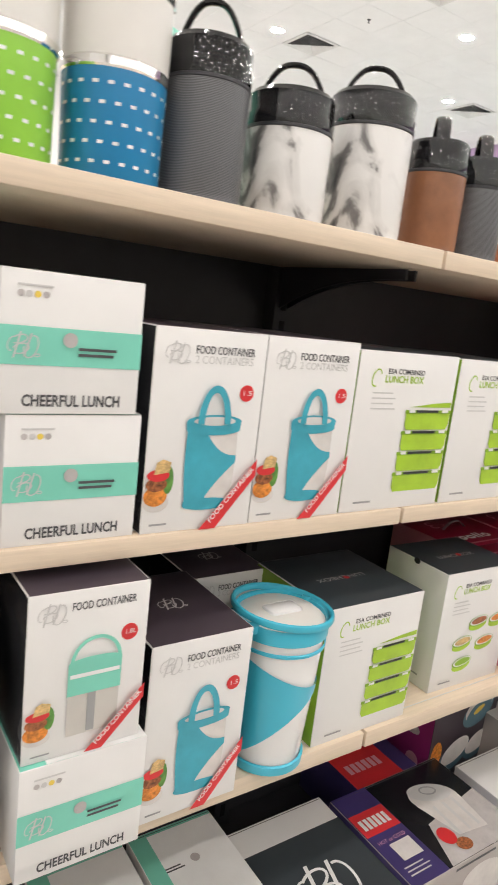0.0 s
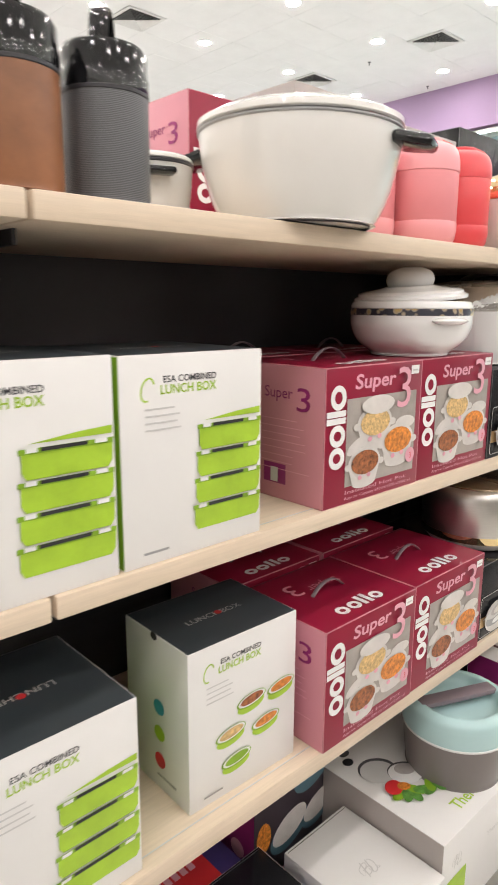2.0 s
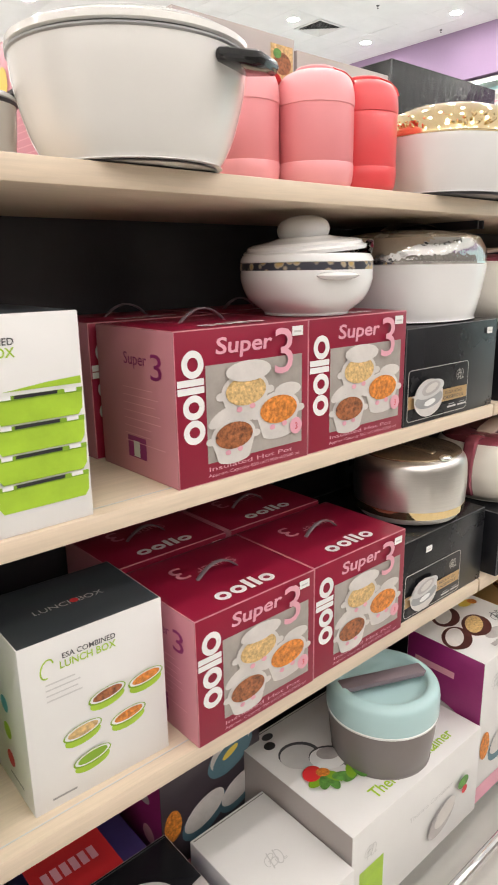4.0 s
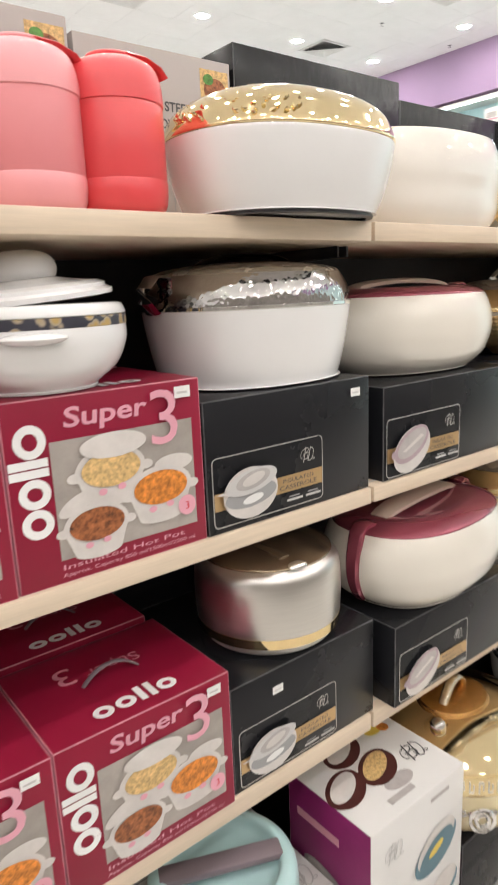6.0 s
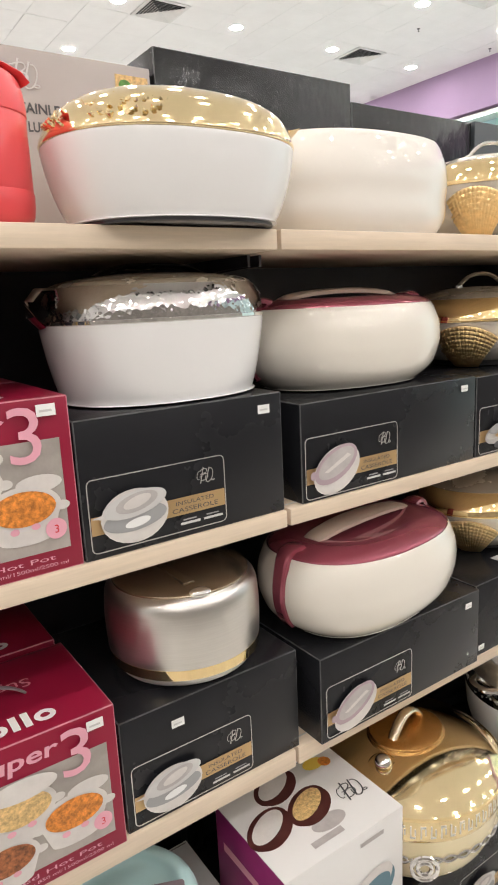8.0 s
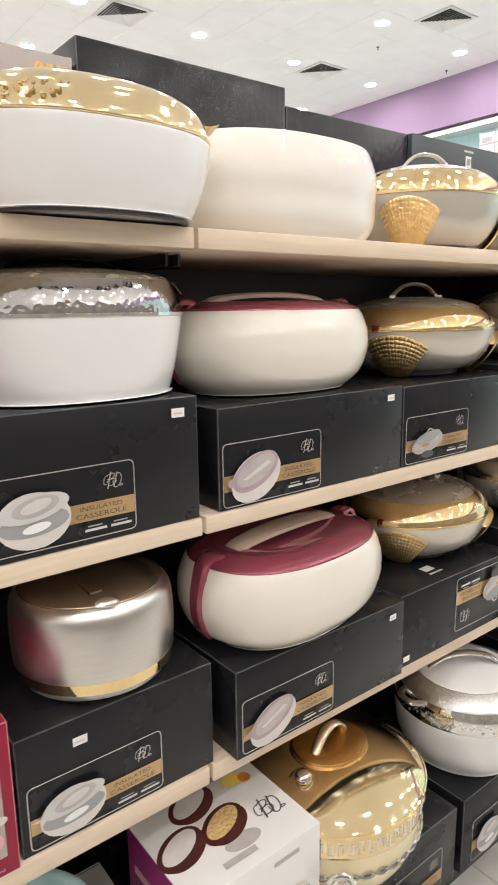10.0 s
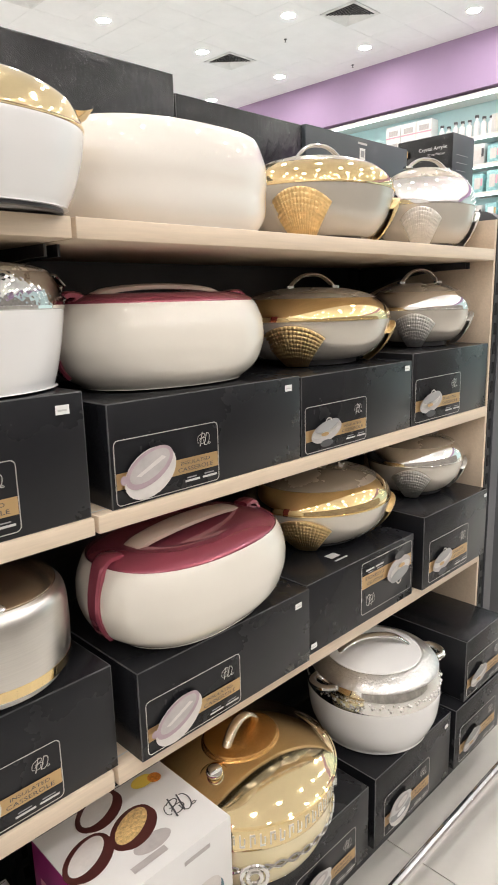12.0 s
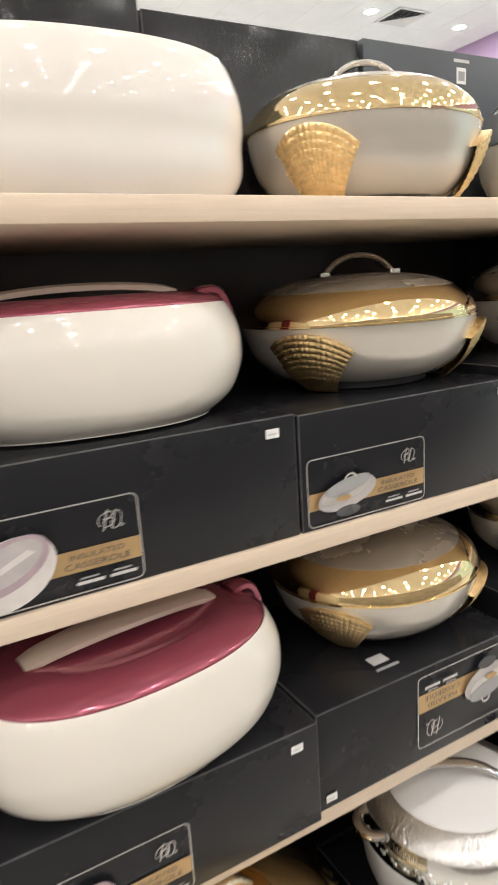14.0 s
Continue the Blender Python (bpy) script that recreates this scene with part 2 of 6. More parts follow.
# ornamental band, dark with gold flecks
m = mat("ornament_band", (0.05, 0.05, 0.06), 0.35, vary=0)
nt, b, tc = nodes_of(m)
vo = nt.nodes.new("ShaderNodeTexVoronoi")
vo.inputs["Scale"].default_value = 70
nt.links.new(tc.outputs["Object"], vo.inputs["Vector"])
rp = ramp(nt, [(0.25, (0.45, 0.31, 0.11)), (0.4, (0.40, 0.33, 0.24)), (0.5, (0.035, 0.035, 0.05))], vo.outputs["Distance"])
nt.links.new(rp.outputs["Color"], b.inputs["Base Color"])
M["ornament"] = m


# ---- mesh helpers ----
def part(name, bm, material, parent=None, label="", smooth=True, at=None):
    me = bpy.data.meshes.new(name)
    bm.normal_update()
    if smooth:
        for f in bm.faces:
            f.smooth = True
        for e in bm.edges:
            e.smooth = len(e.link_faces) == 2 and e.calc_face_angle(0) < 0.6
    bm.to_mesh(me)
    bm.free()
    for x in material if isinstance(material, (list, tuple)) else [material]:
        me.materials.append(M[x])
    ob = new(name, me)
    if parent is not None:
        ob.parent = parent
    if label:
        ob["label"] = label
    if at is not None:
        ob.matrix_basis = at
    return ob


def cube(bm, x0, y0, z0, x1, y1, z1, bevel=0.0, mi=0):
    r = bmesh.ops.create_cube(bm, size=1)
    bmesh.ops.transform(bm, matrix=Matrix.Translation(((x0 + x1) / 2, (y0 + y1) / 2, (z0 + z1) / 2)) @ Matrix.Diagonal((x1 - x0, y1 - y0, z1 - z0, 1)), verts=r["verts"])
    fs = {f for v in r["verts"] for f in v.link_faces}
    for f in fs:
        f.material_index = mi
    if bevel:
        es = list({e for v in r["verts"] for e in v.link_edges})
        bmesh.ops.bevel(bm, geom=es, offset=bevel, segments=2, profile=0.5, affect="EDGES")
    return r


def box(x0, y0, z0, x1, y1, z1, bevel=0.0):
    bm = bmesh.new()
    cube(bm, x0, y0, z0, x1, y1, z1, bevel)
    return bm


def lathe(profile, seg=56, sx=1.0, sy=1.0, power=2.0, a0=0.0, a1=2 * math.pi, bm=None, mi=0, centre=(0, 0)):
    """Turns (radius, height) pairs about z; power above 2 squares the oval off; sx, sy stretch it."""
    bm = bm or bmesh.new()
    full = abs(a1 - a0 - 2 * math.pi) < 1e-6
    rings = []
    for r, z in profile:
        if r < 1e-5:
            rings.append([bm.verts.new((centre[0], centre[1], z))])
            continue
        ring = []
        for i in range(seg if full else seg + 1):
            a = a0 + (a1 - a0) * i / seg
            c, s = math.cos(a), math.sin(a)
            k = (abs(c) ** power + abs(s) ** power) ** (-1 / power)
            ring.append(bm.verts.new((centre[0] + r * sx * c * k, centre[1] + r * sy * s * k, z)))
        rings.append(ring)
    for p, q in zip(rings, rings[1:]):
        n = max(len(p), len(q))
        for i in range(n if full else n - 1):
            j = (i + 1) % n
            if len(p) == 1 and len(q) == 1:
                continue
            if len(p) == 1:
                f = bm.faces.new((p[0], q[j], q[i]))
            elif len(q) == 1:
                f = bm.faces.new((p[i], p[j], q[0]))
            else:
                f = bm.faces.new((p[i], p[j], q[j], q[i]))
            f.material_index = mi
    return bm


def soft(points, n=5):
    """A smooth curve through (radius, height) points."""
    out = []
    p = [points[0], *points, points[-1]]
    for i in range(1, len(p) - 2):
        for k in range(n):
            t = k / n
            out.append(tuple(0.5 * (2 * p[i][d] + (p[i + 1][d] - p[i - 1][d]) * t + (2 * p[i - 1][d] - 5 * p[i][d] + 4 * p[i + 1][d] - p[i + 2][d]) * t * t
                                    + (3 * p[i][d] - p[i - 1][d] - 3 * p[i + 1][d] + p[i + 2][d]) * t ** 3) for d in (0, 1)))
    out.append(points[-1])
    return [(max(0.0, r), z) for r, z in out]


def tube(points, rx, rz=None, seg=12, bm=None, flat_ends=True):
    """A rod of oval section through the points; rz is its thickness across, rx along its side."""
    bm = bm or bmesh.new()
    rz = rz or rx
    pts = [Vector(p) for p in points]
    rings = []
    for i, p in enumerate(pts):
        d = (pts[min(i + 1, len(pts) - 1)] - pts[max(i - 1, 0)]).normalized()
        side = d.cross(Vector((0, 0, 1)))
        side = side.normalized() if side.length > 1e-4 else Vector((0, 1, 0))
        up = side.cross(d).normalized()
        rings.append([bm.verts.new(p + side * (rx * math.cos(2 * math.pi * k / seg)) + up * (rz * math.sin(2 * math.pi * k / seg))) for k in range(seg)])
    for a, b in zip(rings, rings[1:]):
        for k in range(seg):
            bm.faces.new((a[k], a[(k + 1) % seg], b[(k + 1) % seg], b[k]))
    bm.faces.new(rings[0][::-1])
    bm.faces.new(rings[-1])
    return bm


def arch(x0, x1, z0, rise, n=14, y=0.0, power=2.0):
    out = []
    for i in range(n + 1):
        u = -1 + 2 * i / n
        out.append(((x0 + x1) / 2 + u * (x1 - x0) / 2, y, z0 + rise * (1 - abs(u) ** power)))
    return out


GLYPHS = {}


def glyphs(text, bold=0.0):
    """Triangles of a line of the built-in font at size 1, starting at 0."""
    if (text, bold) not in GLYPHS:
        cu = bpy.data.curves.new("line", "FONT")
        cu.body, cu.size, cu.resolution_u, cu.offset = text, 1.0, 3, bold
        ob = new("line", cu)
        me = bpy.data.meshes.new_from_object(ob.evaluated_get(bpy.context.evaluated_depsgraph_get()))
        GLYPHS[text, bold] = ([(v.co.x, v.co.y) for v in me.vertices], [tuple(p.vertices) for p in me.polygons], max([v.co.x for v in me.vertices] or [1]))
        bpy.data.objects.remove(ob)
        bpy.data.curves.remove(cu)
        bpy.data.meshes.remove(me)
    return GLYPHS[text, bold]


class Print:
    """Flat print on one face of a carton of width w, depth d and height h; u, v run from the face's lower left corner, in metres."""

    def __init__(self, owner, face, w, d, h, flip=False):
        self.bm, self.mats, self.owner = bmesh.new(), [], owner
        X, Y, Z = Vector((1, 0, 0)), Vector((0, 1, 0)), Vector((0, 0, 1))
        self.o, self.u, self.v, self.n, self.w, self.h = {
            "front": (Vector((-w / 2, -d / 2, 0)), X, Z, -Y, w, h),
            "left": (Vector((-w / 2, d / 2, 0)), -Y, Z, -X, d, h),
            "right": (Vector((w / 2, -d / 2, 0)), Y, Z, X, d, h),
            "top": (Vector((-w / 2, -d / 2, h)), X, Y, Z, w, d),
        }[face]
        if flip:
            self.o = self.o + self.u * self.w + self.v * self.h
            self.u, self.v = -self.u, -self.v

    def mi(self, m):
        if m not in self.mats:
            self.mats.append(m)
        return self.mats.index(m)

    def put(self, pts, m, layer=1):
        lift = 0.0007 * layer + 0.00001 * len(self.bm.faces)
        vs = [self.bm.verts.new(self.o + self.u * a + self.v * b + self.n * lift) for a, b in pts]
        f = self.bm.faces.new(vs)
        f.material_index = self.mi(m)

    def rect(self, u0, v0, u1, v1, m, layer=1):
        self.put([(u0, v0), (u1, v0), (u1, v1), (u0, v1)], m, layer)

    def oval(self, cu, cv, ru, rv, m, layer=1, turn=0.0, n=28, a0=0.0, a1=360.0):
        c, s = math.cos(radians(turn)), math.sin(radians(turn))
        pts = []
        for i in range(n + (a1 - a0 < 360)):
            a = radians(a0 + (a1 - a0) * i / n)
            x, y = ru * math.cos(a), rv * math.sin(a)
            pts.append((cu + x * c - y * s, cv + x * s + y * c))
        self.put(pts, m, layer)

    def ring(self, cu, cv, ru, rv, wide, m, layer=1, turn=0.0, n=24, a0=0.0, a1=360.0):
        c, s = math.cos(radians(turn)), math.sin(radians(turn))

        def p(a, k):
            x, y = (ru - k) * math.cos(a), (rv - k) * math.sin(a)
            return (cu + x * c - y * s, cv + x * s + y * c)
        for i in range(n):
            a, b = radians(a0 + (a1 - a0) * i / n), radians(a0 + (a1 - a0) * (i + 1) / n)
            self.put([p(a, 0), p(b, 0), p(b, wide), p(a, wide)], m, layer)

    def frame_line(self, u0, v0, u1, v1, r, wide, m, layer=1):
        def loop(k):
            out = []
            for cx, cy, a in ((u1 - r, v1 - r, 0), (u0 + r, v1 - r, 90), (u0 + r, v0 + r, 180), (u1 - r, v0 + r, 270)):
                for j in range(5):
                    t = radians(a + 22.5 * j)
                    out.append((cx + (r - k) * math.cos(t), cy + (r - k) * math.sin(t)))
            return out
        a, b = loop(0), loop(wide)
        for i in range(len(a)):
            j = (i + 1) % len(a)
            self.put([a[i], a[j], b[j], b[i]], m, layer)

    def text(self, s, u, v, size, m, layer=1, turn=0.0, wide=1.0, fit=None, slant=0.0, bold=0.0):
        pts, polys, length = glyphs(s, bold)
        if fit:
            wide = fit / (length * size)
        c, k = math.cos(radians(turn)), math.sin(radians(turn))
        vs = []
        for x, y in pts:
            x, y = (x + slant * y) * size * wide, y * size
            vs.append(self.bm.verts.new(self.o + self.u * (u + x * c - y * k) + self.v * (v + x * k + y * c) + self.n * (0.0007 * layer)))
        i = self.mi(m)
        for p in polys:
            try:
                self.bm.faces.new([vs[q] for q in p]).material_index = i
            except ValueError:
                pass

    def bars(self, u, v, length, n, pitch, m, layer=1, thick=0.0016, seed=3):
        rnd = random.Random(seed)
        for i in range(n):
            y = v - i * pitch
            self.rect(u, y, u + length * rnd.uniform(0.6, 1.0), y + thick, m, layer)

    def monogram(self, u, v, s, m, layer=1):
        """Two interlaced swirls, a plain mark."""
        w = s * 0.05
        self.ring(u - s * 0.14, v + s * 0.20, s * 0.30, s * 0.17, w, m, layer, turn=18, a0=-150, a1=130)
        self.ring(u - s * 0.10, v - s * 0.14, s * 0.32, s * 0.20, w, m, layer, turn=18, a0=-140, a1=150)
        self.ring(u + s * 0.26, v - s * 0.06, s * 0.26, s * 0.44, w, m, layer, turn=-18, a0=-170, a1=110)
        self.ring(u - s * 0.42, v + s * 0.02, s * 0.16, s * 0.28, w * 0.8, m, layer, turn=-18, a0=80, a1=300)
        self.ring(u + s * 0.48, v - s * 0.36, s * 0.12, s * 0.07, w * 0.8, m, layer)
        for k, hh in ((-0.30, 0.48), (0.08, 0.42)):
            self.put([(u + s * (k - 0.10), v - s * hh), (u + s * (k - 0.03), v - s * hh), (u + s * (k + 0.21), v + s * hh), (u + s * (k + 0.14), v + s * hh)], m, layer)

    def piece(self, name, label=""):
        """Ends one printed piece and starts the next on the same face."""
        ob = self.done(name, label)
        self.bm, self.mats = bmesh.new(), []
        return ob

    def done(self, name, label=""):
        me_mats = self.mats or ["p_white"]
        return part(name, self.bm, me_mats, self.owner, label, smooth=False)


def carton(name, w, d, h, mats, label, category, group="", gap=0.0, at=None):
    """A folded carton, base centre at its origin; mats: front, side, top. The mesh has a slightly bowed skin and soft edges."""
    bm = bmesh.new()
    cube(bm, -w / 2, -d / 2, 0, w / 2, d / 2, h, bevel=0.0016)
    bm.normal_update()
    for f in bm.faces:
        n = f.normal
        flat = max(abs(n.x), abs(n.y), abs(n.z)) > 0.97
        f.material_index = 3 if not flat else 2 if n.z > 0.8 else (1 if abs(n.x) > 0.8 else 0)
    worn = {"card_red": "worn_rose", "card_black": "worn_black", "film": "worn_black"}.get(mats[0], mats[0])
    ob = part(name, bm, [*mats, worn])
    # the thin shadow in the tuck flap's gap, painted as a charcoal line along the top's edge
    p = Print(ob, "top", w, d, h)
    p.rect(0.004, d - 0.007, w - 0.004, d - 0.0055, "p_dark")
    p.done("tuck_flap_shadow_line")
    tagged(ob, label, category, group)
    if at is not None:
        ob.matrix_basis = at
    return ob


def stand(x0, x1, yf, z, d, turn=0.0):
    """The pose of a carton whose front runs from x0 to x1 at yf, on height z."""
    return pose((x0 + x1) / 2, yf + d / 2, z, 0, 0, turn)


# ---- the hall ----
WX0, WX1, WY0, WY1 = -7.0, 11.47, -15.0, 13.0


def slab(name, x0, y0, z0, x1, y1, z1, material, label, category):
    return tagged(part(name, box(x0, y0, z0, x1, y1, z1), material, smooth=False), label, category, kind="structure")


# added, never in view: cuts frontal light and gives the cartons dark reflections
slab("aisle_dark_screen", WX0 + 1.0, -1.95, 0, 8.0, -1.85, 1.9, "partition", "added unseen dark screen standing in for the shelves opposite", "wall")
slab("wall_west", WX0 - 0.2, WY0 - 0.2, 0, WX0, WY1 + 0.2, CEIL, "wall", "plain white painted shop wall", "wall")
slab("wall_south", WX0, WY0 - 0.2, 0, WX1, WY0, CEIL, "wall", "plain white painted shop wall", "wall")
slab("wall_north", WX0, WY1, 0, WX1, WY1 + 0.2, CEIL, "wall", "plain white painted shop wall", "wall")
slab("wall_east", WX1 + 0.5, WY0 - 0.2, 0, WX1 + 0.7, WY1 + 0.2, 4.22, "aqua_back", "pale aqua shop wall behind lit shelves", "wall")
slab("wall_east_upper", WX1, WY0 - 0.2, 4.24, WX1 + 0.7, WY1 + 0.2, CEIL, "purple", "lilac painted bulkhead above the wall shelves", "wall")

# ceiling: one mesh of square tiles with narrow shadow joints
verts, faces = [], []
cx0, cy0 = 7.18 - TILE / 2, 8.20 - TILE / 2
g, dep = 0.0017, 0.002
i0, i1 = math.floor((WX0 - cx0) / TILE), math.ceil((WX1 - cx0) / TILE)
j0, j1 = math.floor((WY0 - cy0) / TILE), math.ceil((WY1 - cy0) / TILE)
rnd = random.Random(5)
for i in range(i0, i1):
    for j in range(j0, j1):
        x, y = cx0 + i * TILE, cy0 + j * TILE
        k = len(verts)
        dz = rnd.uniform(0, 0.0016)
        for px, py in ((x + g, y + g), (x + TILE - g, y + g), (x + TILE - g, y + TILE - g), (x + g, y + TILE - g)):
            verts.append((px, py, CEIL + dz))
        for px, py in ((x + g, y + g), (x + TILE - g, y + g), (x + TILE - g, y + TILE - g), (x + g, y + TILE - g)):
            verts.append((px, py, CEIL + dz + dep + 0.01))
        faces.append((k, k + 3, k + 2, k + 1))
        for a in range(4):
            c = (a + 1) % 4
            faces.append((k + a, k + c, k + 4 + c, k + 4 + a))
me = bpy.data.meshes.new("ceiling")
me.from_pydata(verts, [], faces)
me.materials.append(M["ceiling"])
tagged(new("ceiling", me), "white square tiled suspended ceiling with fine joints", "ceiling", kind="structure")
slab("ceiling_slab", WX0, WY0, CEIL + 0.02, WX1 + 0.7, WY1, CEIL + 0.2, "ceiling_grid", "grey grid behind the ceiling tiles", "ceiling")


# ---- ceiling lamps, vents, sensors ----
def downlight():
    ring = lathe([(0.112, CEIL - 0.001), (0.110, CEIL - 0.008), (0.094, CEIL - 0.009), (0.086, CEIL - 0.002)], 28)
    ob = part("downlight", ring, "lamp_ring")
    part("lamp_glass", lathe([(0.0, CEIL - 0.006), (0.065, CEIL - 0.006), (0.088, CEIL - 0.003)], 28), "lamp", ob, "glowing warm white lens")
    return tagged(ob, "round recessed ceiling downlight, switched on", "ceiling lamp", "ceiling downlights")


first = downlight()
first.matrix_basis = pose(7.18, 8.20, 0)
PITCH = 3 * TILE
for i in range(-7, 3):
    for j in range(-12, 3):
        if (i, j) != (0, 0):
            copy_thing(first, pose(7.18 + i * PITCH, 8.20 + j * PITCH, 0))


def vent():
    s = TILE / 2 - 0.004
    bm = bmesh.new()
    for k in range(4):
        r = cube(bm, -s, -s, CEIL - 0.012, s, -s + 0.05, CEIL - 0.002)
        bmesh.ops.rotate(bm, verts=r["verts"], cent=(0, 0, 0), matrix=Matrix.Rotation(k * math.pi / 2, 3, "Z"))
    ob = part("ceiling_vent", bm, "vent", smooth=False)
    part("backing", box(-s + 0.05, -s + 0.05, CEIL - 0.0045, s - 0.05, s - 0.05, CEIL - 0.002), "vent_dark", ob, smooth=False)
    for q in range(6):
        a = s - 0.052 - q * 0.036
        bm = bmesh.new()
        for k in range(4):
            vs = [bm.verts.new(Matrix.Rotation(k * math.pi / 2, 3, "Z") @ Vector(p)) for p in ((-a, -a, CEIL - 0.032), (a, -a, CEIL - 0.032), (a - 0.034, -a + 0.034, CEIL - 0.012), (-a + 0.034, -a + 0.034, CEIL - 0.012))]
            bm.faces.new(vs)
        part("slat", bm, "vent", ob, smooth=False)
    return tagged(ob, "square white four-way ceiling air vent with slats", "air vent", "ceiling vents")


first = vent()
VENTS = [(7.18 - 2 * TILE, 8.2), (7.18 + 4 * TILE, 8.2), (7.18 + 4 * TILE, 8.2 - 4 * TILE), (7.18 - 2 * TILE, 8.2 - 4 * TILE)]
first.matrix_basis = pose(*VENTS[0], 0)
for v in VENTS[1:]:
    copy_thing(first, pose(*v, 0))


def sensor(x, y):
    ob = part("sprinkler", lathe([(0.0, CEIL - 0.04), (0.014, CEIL - 0.04), (0.012, CEIL - 0.036), (0.005, CEIL - 0.03), (0.006, CEIL - 0.01), (0.022, CEIL - 0.006), (0.024, CEIL)], 18), "grey_plastic", at=pose(x, y, 0))
    tagged(ob, "small dark ceiling sprinkler head", "sprinkler", "ceiling sprinklers")


for p in ((9.54, 7.02), (6.0, 7.02), (11.2, 7.02)):
    sensor(*p)


# ---- wall shelving far off, lit from behind ----
def wall_shelf(z):
    ob = part("wall_shelf", box(WX1 + 0.02, -2.0, z, WX1 + 0.5, 10.5, z + 0.035), "white_matt", smooth=False)
    part("light_strip", box(WX1 + 0.03, -2.0, z - 0.022, WX1 + 0.07, 10.5, z - 0.002), "strip", ob, "glowing cool white strip", smooth=False)
    tagged(ob, "long white wall shelf with a glowing edge strip", "shelf", "lit wall shelves")


for z in (4.16, 3.56, 3.15, 2.74, 2.30, 1.86):
    wall_shelf(z)
rnd = random.Random(11)


def small_goods(kind, x, y, z):
    if kind == "bottle":
        h = rnd.uniform(0.2, 0.3)
        ob = part("bottle", lathe([(0.0, 0), (0.045, 0), (0.048, h * 0.1), (0.046, h * 0.65), (0.02, h * 0.78), (0.02, h * 0.9), (0.028, h * 0.9), (0.028, h), (0, h)], 14), "white", at=pose(x, y, z))
        part("cap", lathe([(0.03, h * 0.88), (0.03, h + 0.004), (0, h + 0.004)], 12), "p_dark", ob)
        tagged(ob, "white bottle with a dark cap on a lit wall shelf", "bottle", "bottles on the wall shelf")
    elif kind == "picture_box":
        ob = part("boxed_item", box(0, 0, 0, 0.2, 0.27, 0.2, 0.003), "card_white", at=pose(x, y, z))
        part("picture", box(-0.003, 0.05, 0.05, -0.0005, 0.22, 0.13), "p_shade", ob, smooth=False)
        part("band", box(-0.003, 0.0, 0.015, -0.0005, 0.27, 0.035), "p_rose", ob, smooth=False)
        tagged(ob, "pale pink and white picture box on a lit shelf", "box", "picture boxes on the wall shelf")
    else:
        h = rnd.uniform(0.24, 0.3)
        w = rnd.uniform(0.17, 0.21)
        ob = part("boxed_glassware", box(0, 0, 0, 0.2, w, h, 0.003), rnd.choice(["glassware", "glassware", "p_lgrey", "aqua_back"]), at=pose(x, y, z))
        part("glass_picture", box(-0.003, w * 0.25, h * 0.2, -0.0005, w * 0.75, h * 0.8), rnd.choice(["p_pot", "p_white", "aqua_back"]), ob, smooth=False)
        part("corner_label", box(-0.003, w * 0.03, h * 0.35, -0.0005, w * 0.2, h * 0.75), rnd.choice(["p_shade", "p_dark", "p_rose", "p_gold"]), ob, smooth=False)
        tagged(ob, "teal glassware carton on a glowing white wall shelf", "box", "glassware cartons on the wall shelves")


for k in range(3):
    for q in range(2):
        small_goods("picture_box", WX1 + 0.06, 5.72 + k * 0.285, 3.595 + q * 0.2)
for k in range(8):
    small_goods("bottle", WX1 + 0.1, 4.75 + k * 0.115, 3.595)
for row, (z, ya, yb) in enumerate(((3.595, 2.9, 4.7), (3.185, 2.7, 5.6), (2.775, 2.7, 5.6), (2.335, 2.7, 5.6), (1.895, 2.7, 5.6), (3.595, 6.7, 9.5), (3.185, 5.7, 8.5))):
    y = ya
    while y < yb:
        small_goods("glass", WX1 + 0.05, y, z)
        y += 0.235

# ---- gondola: double-sided shop shelving ----
gon = tagged(new("shelf_gondola"), "black steel shop gondola with maple laminate shelves", "shelving unit")
part("back_panel", box(X0 - 1.2, BACK, DECK, XE, BACK + 0.02, Z1 - 0.0271), "black", gon, "black back panel", smooth=False)
for z, t, y1 in ((Z1, 0.027, 1.48), (Z2, 0.026, BACK - 0.004), (Z3, 0.031, BACK - 0.004)):
    for xa, xb in ((X0 - 1.2, X0), (X0, XA), (XA, XB), (XB, XE)):
        sh = part("shelf_board", box(xa + 0.003, FRONT, z - t, xb - 0.003, y1, z, 0.0022), "wood", gon, "maple laminate board")
        part("front_groove", box(xa + 0.005, FRONT + 0.021, z + 0.0002, xb - 0.005, FRONT + 0.0228, z + 0.0009), "p_lgrey", sh, smooth=False)
